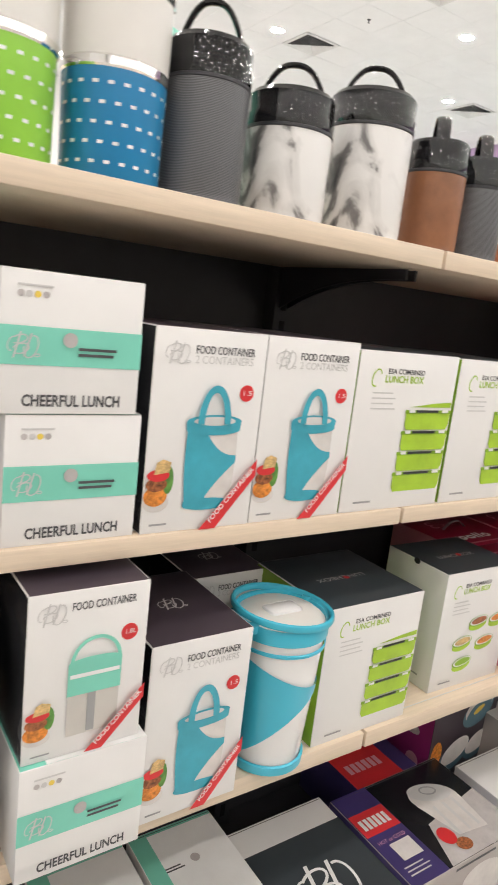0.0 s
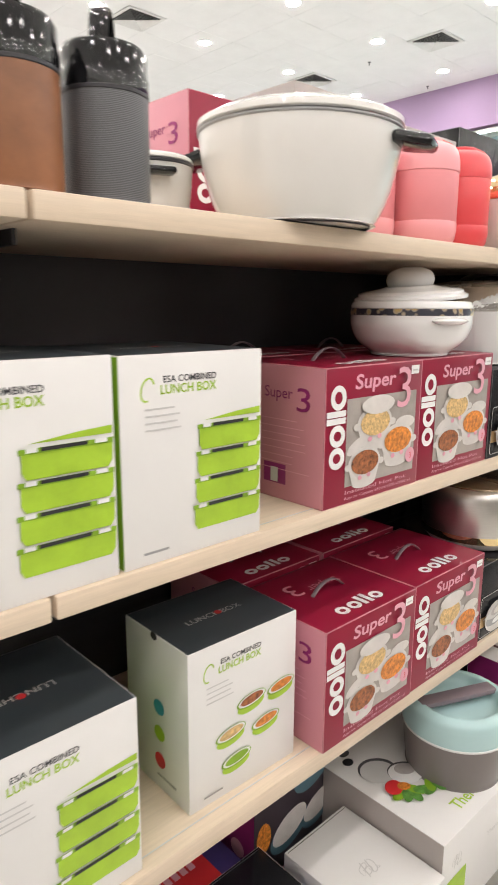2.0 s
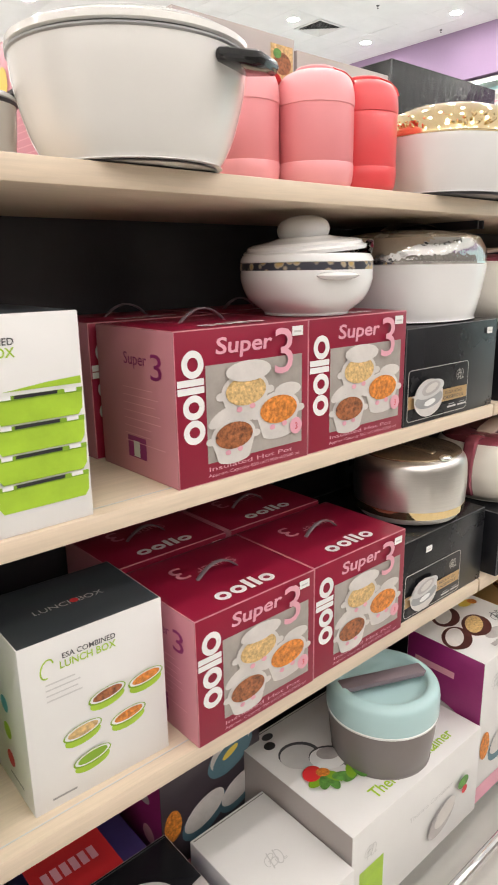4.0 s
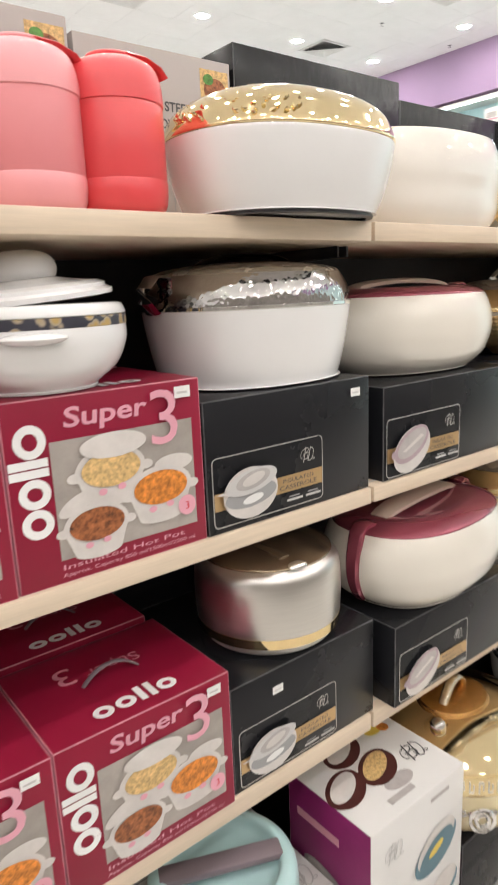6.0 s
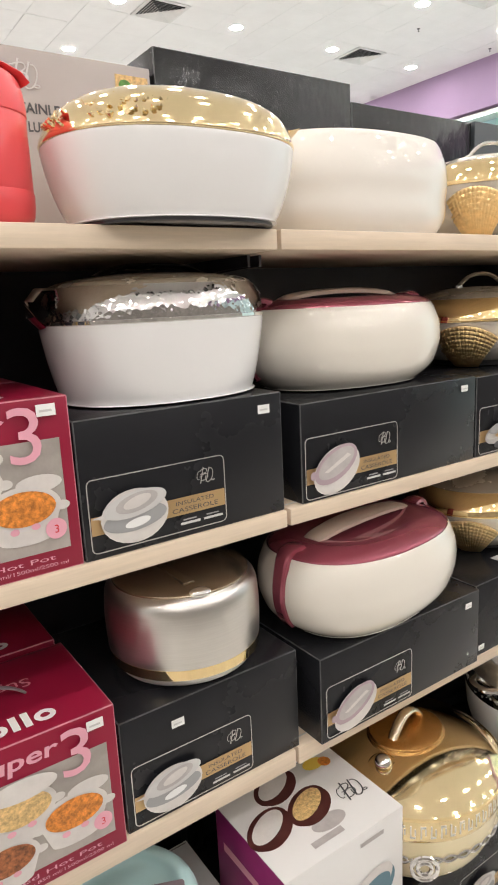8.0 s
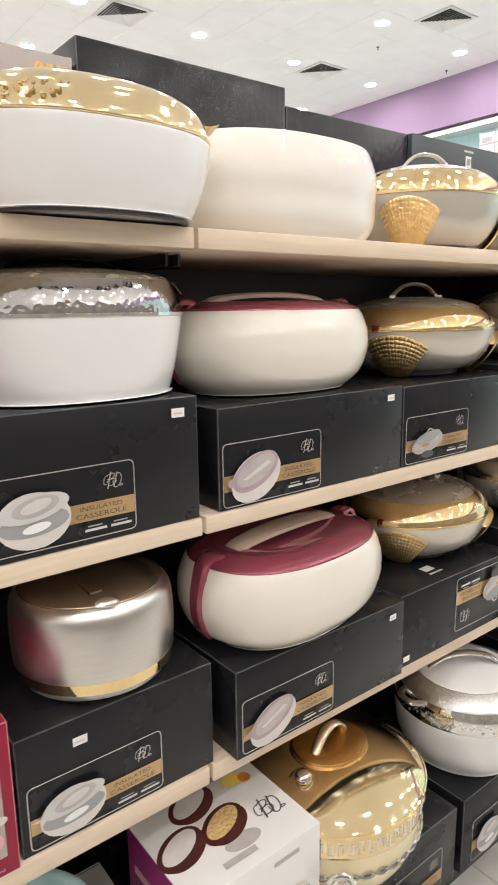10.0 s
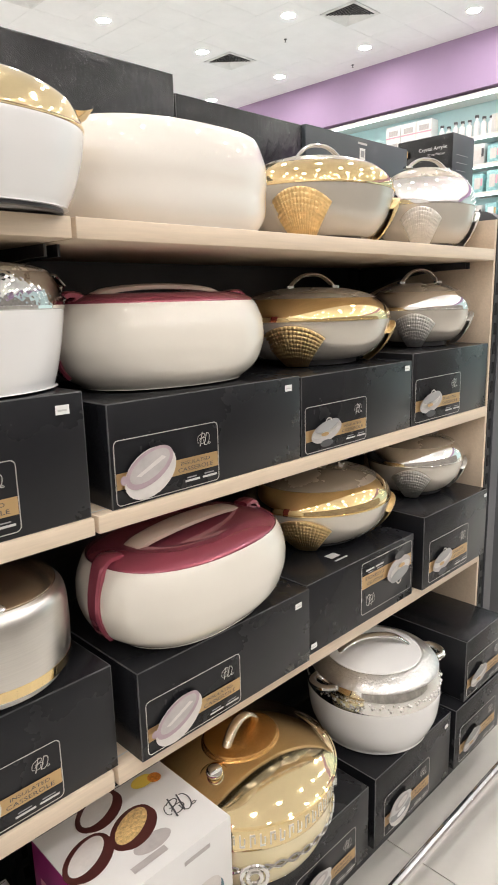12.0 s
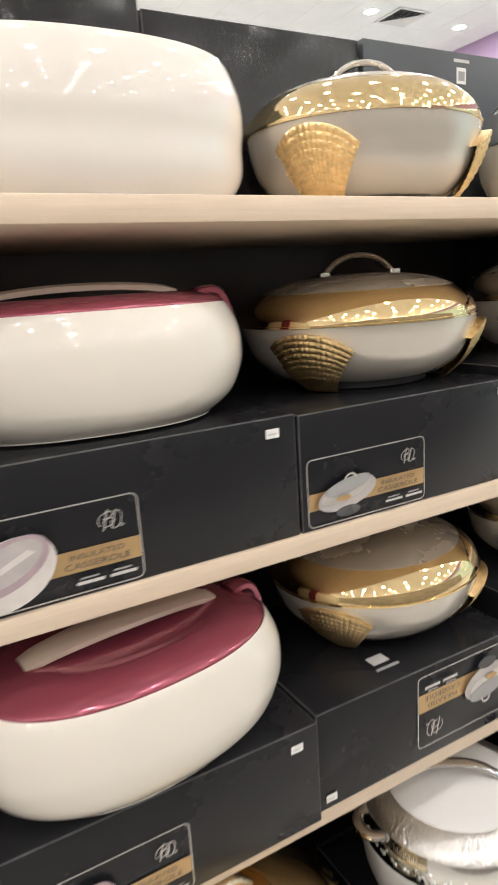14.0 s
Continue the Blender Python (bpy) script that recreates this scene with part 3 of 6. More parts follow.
for x in (X0 - 1.2, X0, XA, XB, XE - 0.03):
    up = part("upright", box(x - 0.02, BACK - 0.035, 0.0, x + 0.02, BACK - 0.002, Z1 - 0.032), "black", gon, smooth=False)
    bm = bmesh.new()
    for k in range(24):
        cube(bm, x - 0.006, BACK - 0.0365, 0.12 + k * 0.05, x + 0.006, BACK - 0.0352, 0.15 + k * 0.05)
    part("slot_row", bm, "slot", up, smooth=False)
    for z, t in ((Z1, 0.027), (Z2, 0.026), (Z3, 0.031)):
        for dx in (-0.012, 0.008):
            bm = bmesh.new()
            prof = [(BACK - 0.036, z - t - 0.002), (FRONT + 0.06, z - t - 0.002), (FRONT + 0.06, z - t - 0.018)]
            for k in range(9):
                a = k / 8
                prof.append((FRONT + 0.07 + a * (BACK - 0.036 - FRONT - 0.07), z - t - 0.018 - 0.062 * a ** 2.4))
            lo = [bm.verts.new((x + dx, y, zz)) for y, zz in prof]
            hi = [bm.verts.new((x + dx + 0.004, y, zz)) for y, zz in prof]
            bm.faces.new(lo)
            bm.faces.new(hi[::-1])
            for k in range(len(lo)):
                q = (k + 1) % len(lo)
                bm.faces.new((lo[k], hi[k], hi[q], lo[q]))
            part("bracket", bm, "black", gon, smooth=False)
part("base_deck", box(X0 - 1.2, 0.60, DECK - 0.02, XE, BACK, DECK), "black", gon, "dark base deck", smooth=False)
part("kick_plate", box(X0 - 1.2, 0.625, 0.0, XE, 0.64, DECK - 0.022), "black", gon, smooth=False)
# end panel with rounded grey edging
bm = bmesh.new()
cube(bm, XE + 0.001, 0.662, 0.0, XE + 0.011, 1.46, 1.452)
part("end_panel", bm, "wood", gon, "maple end panel", smooth=False)
EX = XE + 0.058
edge = [(EX, 0.675, 0.0), (EX, 0.675, 1.40)]
for k in range(7):
    a = radians(15 * k)
    edge.append((EX, 0.725 - 0.05 * math.cos(a), 1.41 + 0.05 * math.sin(a)))
edge.append((EX, 1.46, 1.46))
bm = bmesh.new()
loops = []
for i, p in enumerate(edge):
    p = Vector(p)
    d = (Vector(edge[min(i + 1, len(edge) - 1)]) - Vector(edge[max(0, i - 1)])).normalized()
    nrm = Vector((0, -d.z, d.y)).normalized()
    loops.append([bm.verts.new(p + Vector((sx, 0, 0)) + nrm * k) for sx, k in ((-0.022, 0.02), (0.022, 0.02), (0.022, -0.022), (-0.022, -0.022))])
for a, c in zip(loops, loops[1:]):
    for k in range(4):
        bm.faces.new((a[k], a[(k + 1) % 4], c[(k + 1) % 4], c[k]))
bm.faces.new(loops[0])
bm.faces.new(loops[-1][::-1])
bmesh.ops.recalc_face_normals(bm, faces=bm.faces)
part("edge_strip", bm, "grey_plastic", gon, "rounded grey plastic edging")
up = part("slotted_post", box(XE + 0.0115, 0.660, 0.0, XE + 0.035, 0.70, 1.44), "black", gon, smooth=False)
bm = bmesh.new()
for k in range(24):
    cube(bm, XE + 0.018, 0.6585, 0.12 + k * 0.05, XE + 0.028, 0.6597, 0.15 + k * 0.05)
part("slot_row", bm, "slot", up, smooth=False)

# chrome bumper rail in front of the base
rail = part("bumper_rail", tube([(X0 - 1.2, 0.488, 0.105), (1.0, 0.488, 0.105), (3.9, 0.488, 0.105)], 0.0105, seg=16), "chrome")
tagged(rail, "long chrome bumper rail along the gondola's foot", "rail")
for x in (-0.4, 3.85):
    part("rail_post", tube([(x, 0.488, 0.10), (x, 0.488, 0.05), (x, 0.488, 0.0)], 0.008, seg=10), "chrome", rail)
    part("rail_foot", lathe([(0, 0.006), (0.022, 0.006), (0.024, 0.0)], 18, centre=(x, 0.488)), "chrome", rail)

# next display beyond the end panel
unit = tagged(new("end_display"), "dark navy end display unit with white shelves", "shelving unit")
part("cabinet", box(3.62, 0.86, 0.0, 4.6, 1.45, 0.80, 0.004), "navy", unit, "dark navy cabinet")
part("back_board", box(3.40, 1.42, 0.0, 4.6, 1.46, 1.37), "navy", unit, smooth=False)
for z in (0.96, 1.16):
    part("shelf", box(3.62, 1.0, z, 4.6, 1.42, z + 0.02), "white_matt", unit, smooth=False)
part("top_shelf", box(3.30, 0.92, 1.345, 4.6, 1.45, 1.37), "navy", unit, smooth=False)
for k in range(4):
    for z in (0.80, 0.98, 1.18):
        ob = part("white_box", box(3.66 + 0.2 * k, 1.03, z + 0.002, 3.84 + 0.2 * k, 1.2, z + 0.12 + 0.02 * (k % 2), 0.003), "card_white")
        tagged(ob, "small white box on the end display", "box", "boxes on the end display")


def pitcher_box():
    w, d, h = 0.13, 0.19, 0.37
    ob = carton("carton", w, d, h, ("card_slate", "film", "card_black"), "black carton with a clear acrylic pitcher picture", "box")
    p = Print(ob, "left", w, d, h)
    p.text("Crystal Acrylic", 0.075, h - 0.04, 0.015, "p_white", fit=0.095)
    p.text("72 oz Pitcher", 0.105, h - 0.056, 0.010, "p_lgrey", fit=0.06)
    p.rect(0.012, h - 0.05, 0.04, h - 0.03, "p_gold")
    p.put([(0.06, 0.1), (0.13, 0.1), (0.14, h - 0.09), (0.05, h - 0.09)], "p_grey")
    p.put([(0.07, 0.11), (0.12, 0.11), (0.125, h - 0.10), (0.065, h - 0.10)], "p_dark", 2)
    p.ring(0.152, h - 0.16, 0.02, 0.05, 0.006, "p_grey", 2)
    p.done("front_print", "white lettering and a clear pitcher")
    p = Print(ob, "front", w, d, h)
    p.bars(0.02, h - 0.06, 0.09, 9, 0.022, "p_grey", seed=9)
    p.done("side_print")
    ob.matrix_basis = pose(3.455 + w / 2, 0.935 + d / 2, 1.372)


pitcher_box()


# ---- cartons ----
def tag_sticker(p, u, v, s=0.018, layer=3):
    p.rect(u, v, u + s, v + s * 0.62, "tag", layer)
    p.rect(u + s * 0.15, v + s * 0.22, u + s * 0.8, v + s * 0.34, "p_lgrey", layer + 1)


def flask_picture(p, u, v, s, kind):
    """A printed food flask; s is its height."""
    if kind == "wave":
        def edge(z):
            return s * (0.205 + 0.03 * math.sin(min(1.0, z / 0.62) * 2.2))

        zs = [k * 0.62 / 10 for k in range(11)]
        p.put([(u + edge(z), v + z * s) for z in zs] + [(u - edge(z), v + z * s) for z in zs[::-1]], "p_pot", 2)
        left = [(u - edge(z), v + z * s) for z in zs[::-1]]
        low = [(u - 0.06 * s + (edge(0.36) + 0.06 * s) * q, v + 0.36 * s * q ** 0.7) for q in [k / 8 for k in range(9)]]
        high = [(u + edge(0.42) - (edge(0.42) + 0.06 * s) * q, v + s * (0.42 + 0.20 * q ** 2.4)) for q in [k / 8 for k in range(9)]]
        p.put(left + low + high, "p_teal", 3)
        p.oval(u, v + 0.025 * s, 0.225 * s, 0.05 * s, "p_teal", 3)
        p.put([(u - 0.225 * s, v + 0.025 * s), (u + 0.225 * s, v + 0.025 * s), (u + 0.22 * s, v + 0.055 * s), (u - 0.22 * s, v + 0.055 * s)], "p_teal", 4)
        p.put([(u - 0.245 * s, v + 0.635 * s), (u + 0.245 * s, v + 0.635 * s), (u + 0.25 * s, v + 0.70 * s), (u - 0.25 * s, v + 0.70 * s)], "p_teal", 4)
        p.oval(u, v + 0.635 * s, 0.245 * s, 0.045 * s, "p_teal", 4)
        p.oval(u, v + 0.70 * s, 0.25 * s, 0.055 * s, "p_teal", 5)
        p.oval(u, v + 0.705 * s, 0.19 * s, 0.035 * s, "p_lgrey", 6)
        p.ring(u - 0.01 * s, v + 0.68 * s, 0.15 * s, 0.31 * s, 0.06 * s, "p_teal", 7, a0=0, a1=180)
    else:
        p.put([(u - 0.25 * s, v), (u + 0.25 * s, v), (u + 0.25 * s, v + 0.42 * s), (u - 0.25 * s, v + 0.42 * s)], "p_silver", 2)
        p.put([(u - 0.06 * s, v + 0.02 * s), (u + 0.02 * s, v + 0.02 * s), (u + 0.02 * s, v + 0.42 * s), (u - 0.06 * s, v + 0.42 * s)], "p_grey", 3)
        p.put([(u - 0.26 * s, v + 0.42 * s), (u + 0.26 * s, v + 0.42 * s), (u + 0.26 * s, v + 0.75 * s), (u - 0.26 * s, v + 0.75 * s)], "p_mint", 3)
        p.rect(u - 0.24 * s, v + 0.60 * s, u + 0.24 * s, v + 0.64 * s, "p_white", 4)
        p.oval(u, v + 0.75 * s, 0.26 * s, 0.05 * s, "p_mint", 4)
        p.ring(u, v + 0.74 * s, 0.25 * s, 0.27 * s, 0.035 * s, "p_mint", 5, a0=0, a1=180)


def food_carton(w, d, h, kind, at, label):
    ob = carton("carton", w, d, h, ("card_white", "card_black", "card_plum"), label, "box", "food container cartons")
    p = Print(ob, "front", w, d, h)
    p.monogram(w * 0.19, h * 0.885, 0.028, "p_lgrey")
    p.piece("mark_print")
    p.text("FOOD CONTAINER", w * 0.34, h * 0.885, 0.0135, "p_dark", fit=w * 0.54, bold=0.014)
    p.piece("title_print", "charcoal capitals")
    if kind == "wave":
        p.text("2 CONTAINERS", w * 0.34, h * 0.838, 0.0135, "p_lgrey", fit=w * 0.53)
    p.done("subtitle_print")
    p = Print(ob, "front", w, d, h)
    p.oval(w * 0.84, h * 0.70, 0.0105, 0.0105, "p_red")
    p.text("1.5" if kind == "wave" else "1.8L", w * 0.795, h * 0.69, 0.0085, "p_white", 2, fit=0.014)
    p.done("volume_badge", "round red badge")
    p = Print(ob, "front", w, d, h)
    flask_picture(p, w * 0.56, h * 0.12, h * 0.625 if kind == "wave" else h * 0.6, kind)
    p.done("flask_picture", "printed food flask")
    p = Print(ob, "front", w, d, h)
    p.oval(w * 0.11, h * 0.155, w * 0.11, h * 0.045, "p_pot", 1)
    p.oval(w * 0.10, h * 0.19, w * 0.10, h * 0.05, "p_food_o", 2)
    p.oval(w * 0.10, h * 0.25, w * 0.09, h * 0.035, "p_food_b", 3)
    p.oval(w * 0.11, h * 0.295, w * 0.095, h * 0.03, "p_red", 3)
    p.put([(w * 0.07, h * 0.30), (w * 0.2, h * 0.31), (w * 0.21, h * 0.36), (w * 0.14, h * 0.375), (w * 0.09, h * 0.36)], "p_food_r", 4)
    p.oval(w * 0.2, h * 0.27, w * 0.045, h * 0.07, "p_food_g", 2)
    p.done("meal_picture")
    p = Print(ob, "front", w, d, h)
    p.put([(w * 0.50, 0.001), (w * 0.65, 0.001), (w, h * 0.27), (w, h * 0.36)], "p_red", 7)
    p.text("FOOD CONTAINER", w * 0.60, h * 0.035, 0.0095, "p_white", 8, bold=0.02, turn=math.degrees(math.atan2(h * 0.30, w * 0.42)), fit=math.hypot(h * 0.27, w * 0.38))
    p.done("corner_ribbon", "red ribbon with white lettering")
    p = Print(ob, "front", w, d, h)
    p.rect(w * 0.07, h * 0.04, w * 0.22, h * 0.05, "p_grey")
    p.done("small_print")
    p = Print(ob, "top", w, d, h)
    p.monogram(w * 0.5, d * 0.5, 0.035, "p_lgrey")
    p.done("top_mark")
    ob.matrix_basis = at
    return ob


d = 0.2
food_carton(0.156, d, 0.25, "wave", stand(0.338, 0.494, 0.66, Z2, d), "white and black food container carton with aqua flask picture")
food_carton(0.158, d, 0.25, "wave", stand(0.4955, 0.6535, 0.661, Z2, d), "white and black food container carton with aqua flask picture")
food_carton(0.152, d, 0.257, "wave", stand(0.358, 0.510, 0.638, Z3, d), "white carton with plum top and aqua flask picture")
food_carton(0.152, 0.16, 0.235, "wave", stand(0.53, 0.682, 0.845, Z3, 0.16), "white carton standing behind the aqua tumbler")


def cheer_carton(w, d, h, at, label="white lunch carton with a mint green band"):
    ob = carton("carton", w, d, h, ("card_white", "card_white", "p_mint"), label, "box", "lunch cartons with mint bands")
    p = Print(ob, "front", w, d, h)
    p.rect(0, h * 0.35, w, h * 0.62, "p_mint")
    p.done("mint_band", "mint green stripe")
    p = Print(ob, "front", w, d, h)
    p.monogram(w * 0.16, h * 0.49, 0.028, "p_lgrey", 2)
    p.oval(w * 0.47, h * 0.54, 0.0078, 0.0078, "p_shade", 2)
    p.bars(w * 0.53, h * 0.47, w * 0.4, 2, 0.006, "p_dark", 2, 0.003, seed=4)
    p.done("band_print")
    p = Print(ob, "front", w, d, h)
    p.text("CHEERFUL LUNCH", w * 0.16, h * 0.06, 0.017, "p_dark", fit=w * 0.7, bold=0.025)
    p.done("title_print", "charcoal capitals")
    p = Print(ob, "front", w, d, h)
    for k, c in enumerate(("p_shade", "p_lgrey", "p_yellow", "p_shade")):
        p.oval(w * (0.13 + 0.055 * k), h * 0.84, 0.0034, 0.0034, c)
    p.rect(w * 0.11, h * 0.89, w * 0.34, h * 0.905, "p_lgrey")
    p.done("colour_dots")
    p = Print(ob, "top", w, d, h)
    p.rect(w * 0.2, 0.001, w - 0.001, d * 0.97, "p_white", 1)
    p.oval(w * 0.55, d * 0.75, 0.009, 0.009, "p_shade")
    p.bars(w * 0.2, d * 0.74, w * 0.25, 2, 0.006, "p_dark", 1, 0.003)
    p.done("top_print")
    ob.matrix_basis = at
    return ob


cheer_carton(0.152, 0.2, 0.146, stand(0.178, 0.330, 0.662, Z2, 0.2))
cheer_carton(0.153, 0.2, 0.146, stand(0.168, 0.321, 0.660, Z2 + 0.147, 0.2))
cheer_carton(0.155, 0.2, 0.150, stand(0.197, 0.352, 0.619, Z3, 0.2))
food_carton(0.142, 0.19, 0.205, "band", stand(0.200, 0.342, 0.626, Z3 + 0.151, 0.19), "white carton with a mint banded steel flask picture")
cheer_carton(0.175, 0.36, 0.19, stand(0.487, 0.662, 0.555, DECK, 0.36), "flat white lunch carton with a mint band, on the deck")
cheer_carton(0.175, 0.36, 0.19, stand(0.302, 0.477, 0.555, DECK, 0.36), "flat white lunch carton with a mint band, on the deck")


def blue_carton(x0, x1, yf, z, h):
    w, d = x1 - x0, 0.2
    ob = carton("carton", w, d, h, ("card_white", "card_white", "card_grey"), "white carton with a bright blue lower half", "box", "blue and white cartons")
    p = Print(ob, "front", w, d, h)
    p.rect(0.0, 0.004, w, h * 0.45, "p_blue")
    p.bars(0.02, h * 0.3, w - 0.04, 2, 0.02, "p_white", 2, 0.004)
    p.done("blue_panel", "bright blue print")
    ob.matrix_basis = stand(x0, x1, yf, z, d)


blue_carton(-0.02, 0.158, 0.66, Z2, 0.15)
blue_carton(0.0, 0.172, 0.64, Z3, 0.145)
blue_carton(0.0, 0.174, 0.64, Z3 + 0.146, 0.145)


def lunch_carton(w, d, h, at, kind="stack", label="white and lime lunch box carton with stacked tray picture", turned=False):
    ob = carton("carton", w, d, h, ("card_white", "p_lime_d" if kind == "stack" else "card_white", "card_slate"), label, "box", "lime lunch box cartons")
    p = Print(ob, "front", w, d, h)
    p.ring(w * 0.17, h * 0.84, 0.009, 0.014, 0.002, "p_lime", turn=-20, a0=40, a1=300)
    p.text("ESA COMBINED", w * 0.27, h * 0.868, 0.0105, "p_dark", fit=w * 0.37, bold=0.015)
    p.piece("mark_print")
    p.text("LUNCH BOX", w * 0.25, h * 0.815, 0.0145, "p_lime", fit=w * 0.39, bold=0.018)
    p.piece("title_print", "lime capitals")
    p.bars(w * 0.15, h * 0.745, w * 0.28, 4, 0.0078, "p_lgrey", 1, 0.002)
    p.bars(w * 0.12, h * 0.055, w * 0.24, 1, 0.006, "p_grey", 1, 0.003)
    p.done("small_print")
    if kind == "stack":
        p = Print(ob, "front", w, d, h)
        for k in range(4):
            v = h * (0.115 + 0.135 * k)
            a, b = w * (0.475 + 0.012 * k), w * 0.985
            p.put([(a + 0.004, v), (b - 0.006, v), (b - 0.001, v + h * 0.03), (b, v + h * 0.115), (a, v + h * 0.115), (a - 0.0005, v + h * 0.03)], "p_lime", 2)
            p.rect(a - 0.003, v + h * 0.105, b, v + h * 0.128, "p_lime_d", 3)
            p.rect(a + 0.02, v + h * 0.112, b - 0.03, v + h * 0.128, "p_black", 4)
            p.rect(a + 0.004, v + h * 0.112, a + 0.016, v + h * 0.13, "p_white", 5)
            p.rect(b - 0.022, v + h * 0.112, b - 0.008, v + h * 0.13, "p_white", 5)
            p.piece("tray_picture", "printed lime tray with dark clip")
        p.put([(w * 0.55, h * 0.665), (w * 0.985, h * 0.665), (w * 0.985, h * 0.70), (w * 0.80, h * 0.69)], "p_lime", 1)
        p.done("lid_picture", "printed lime lid")
    else:
        p = Print(ob, "front", w, d, h)
        for u, v, m in ((0.55, 0.54, "p_food_b"), (0.84, 0.535, "p_food_o"), (0.36, 0.385, "p_food_r"), (0.69, 0.35, "p_food_o"), (0.41, 0.20, "p_lime_d")):
            ru, rv = w * 0.138, h * 0.044
            p.oval(w * u, h * (v - 0.025), ru * 0.92, rv, "p_lime", 1, turn=6)
            p.oval(w * u, h * (v + 0.012), ru, rv, "p_lime_d", 2, turn=6)
            p.oval(w * u, h * (v + 0.017), ru * 0.92, rv * 0.85, "p_white", 3, turn=6)
            p.oval(w * u, h * (v + 0.019), ru * 0.78, rv * 0.66, m, 4, turn=6)
            p.piece("meal_picture", "printed lime tray of food")
        p = Print(ob, "left", w, d, h)
        for v, c in ((0.55, "p_teal"), (0.38, "p_lime"), (0.2, "p_red")):
            p.oval(d * 0.55, h * v, 0.013, 0.012, c)
        p.rect(d * 0.5, h * 0.09, d * 0.8, h * 0.105, "p_grey")
        p.oval(d * 0.5, h - 0.002, 0.008, 0.006, "p_black", 2)
        p.done("side_dots")
    p = Print(ob, "top", w, d, h)
    if turned:
        p.text("LUNCHBOX", w * 0.74, d * 0.50, 0.017, "p_lgrey", turn=180, fit=w * 0.5)
    else:
        p.text("LUNCHBOX", w * 0.24, d * 0.42, 0.017, "p_lgrey", fit=w * 0.5)
    p.piece("top_title")
    p.oval(w * 0.53, d * 0.455, 0.006, 0.006, "p_red", 2)
    p.done("top_print")
    ob.matrix_basis = at
    return ob


lunch_carton(0.212, 0.2, 0.242, stand(0.656, 0.868, 0.661, Z2, 0.2))
lunch_carton(0.208, 0.2, 0.240, stand(0.875, 1.083, 0.661, Z2, 0.2))
lunch_carton(0.214, 0.2, 0.240, stand(0.672, 0.886, 0.663, Z3, 0.2), turned=True)
lunch_carton(0.203, 0.155, 0.243, stand(0.984, 1.187, 0.688, Z3, 0.155, -1.5), "meals", "white lunch box carton with slate top and meal pictures")


def pot_picture(p, u, v, s, food):
    p.oval(u, v, s, s * 0.62, "p_pot", 3)
    p.put([(u - s, v), (u + s, v), (u + s * 0.72, v - s * 0.78), (u - s * 0.72, v - s * 0.78)], "p_pot", 3)
    p.oval(u, v - s * 0.78, s * 0.72, s * 0.2, "p_pot", 3)
    p.oval(u - s * 1.02, v - s * 0.06, s * 0.2, s * 0.13, "p_pot", 4)
    p.oval(u + s * 1.02, v - s * 0.06, s * 0.2, s * 0.13, "p_pot", 4)
    p.oval(u, v + s * 0.02, s * 0.84, s * 0.47, food, 5)
    p.oval(u - s * 0.3, v - s * 0.55, s * 0.12, s * 0.09, "p_rose", 5)
    p.oval(u + s * 0.25, v - s * 0.5, s * 0.12, s * 0.09, "p_rose", 5)


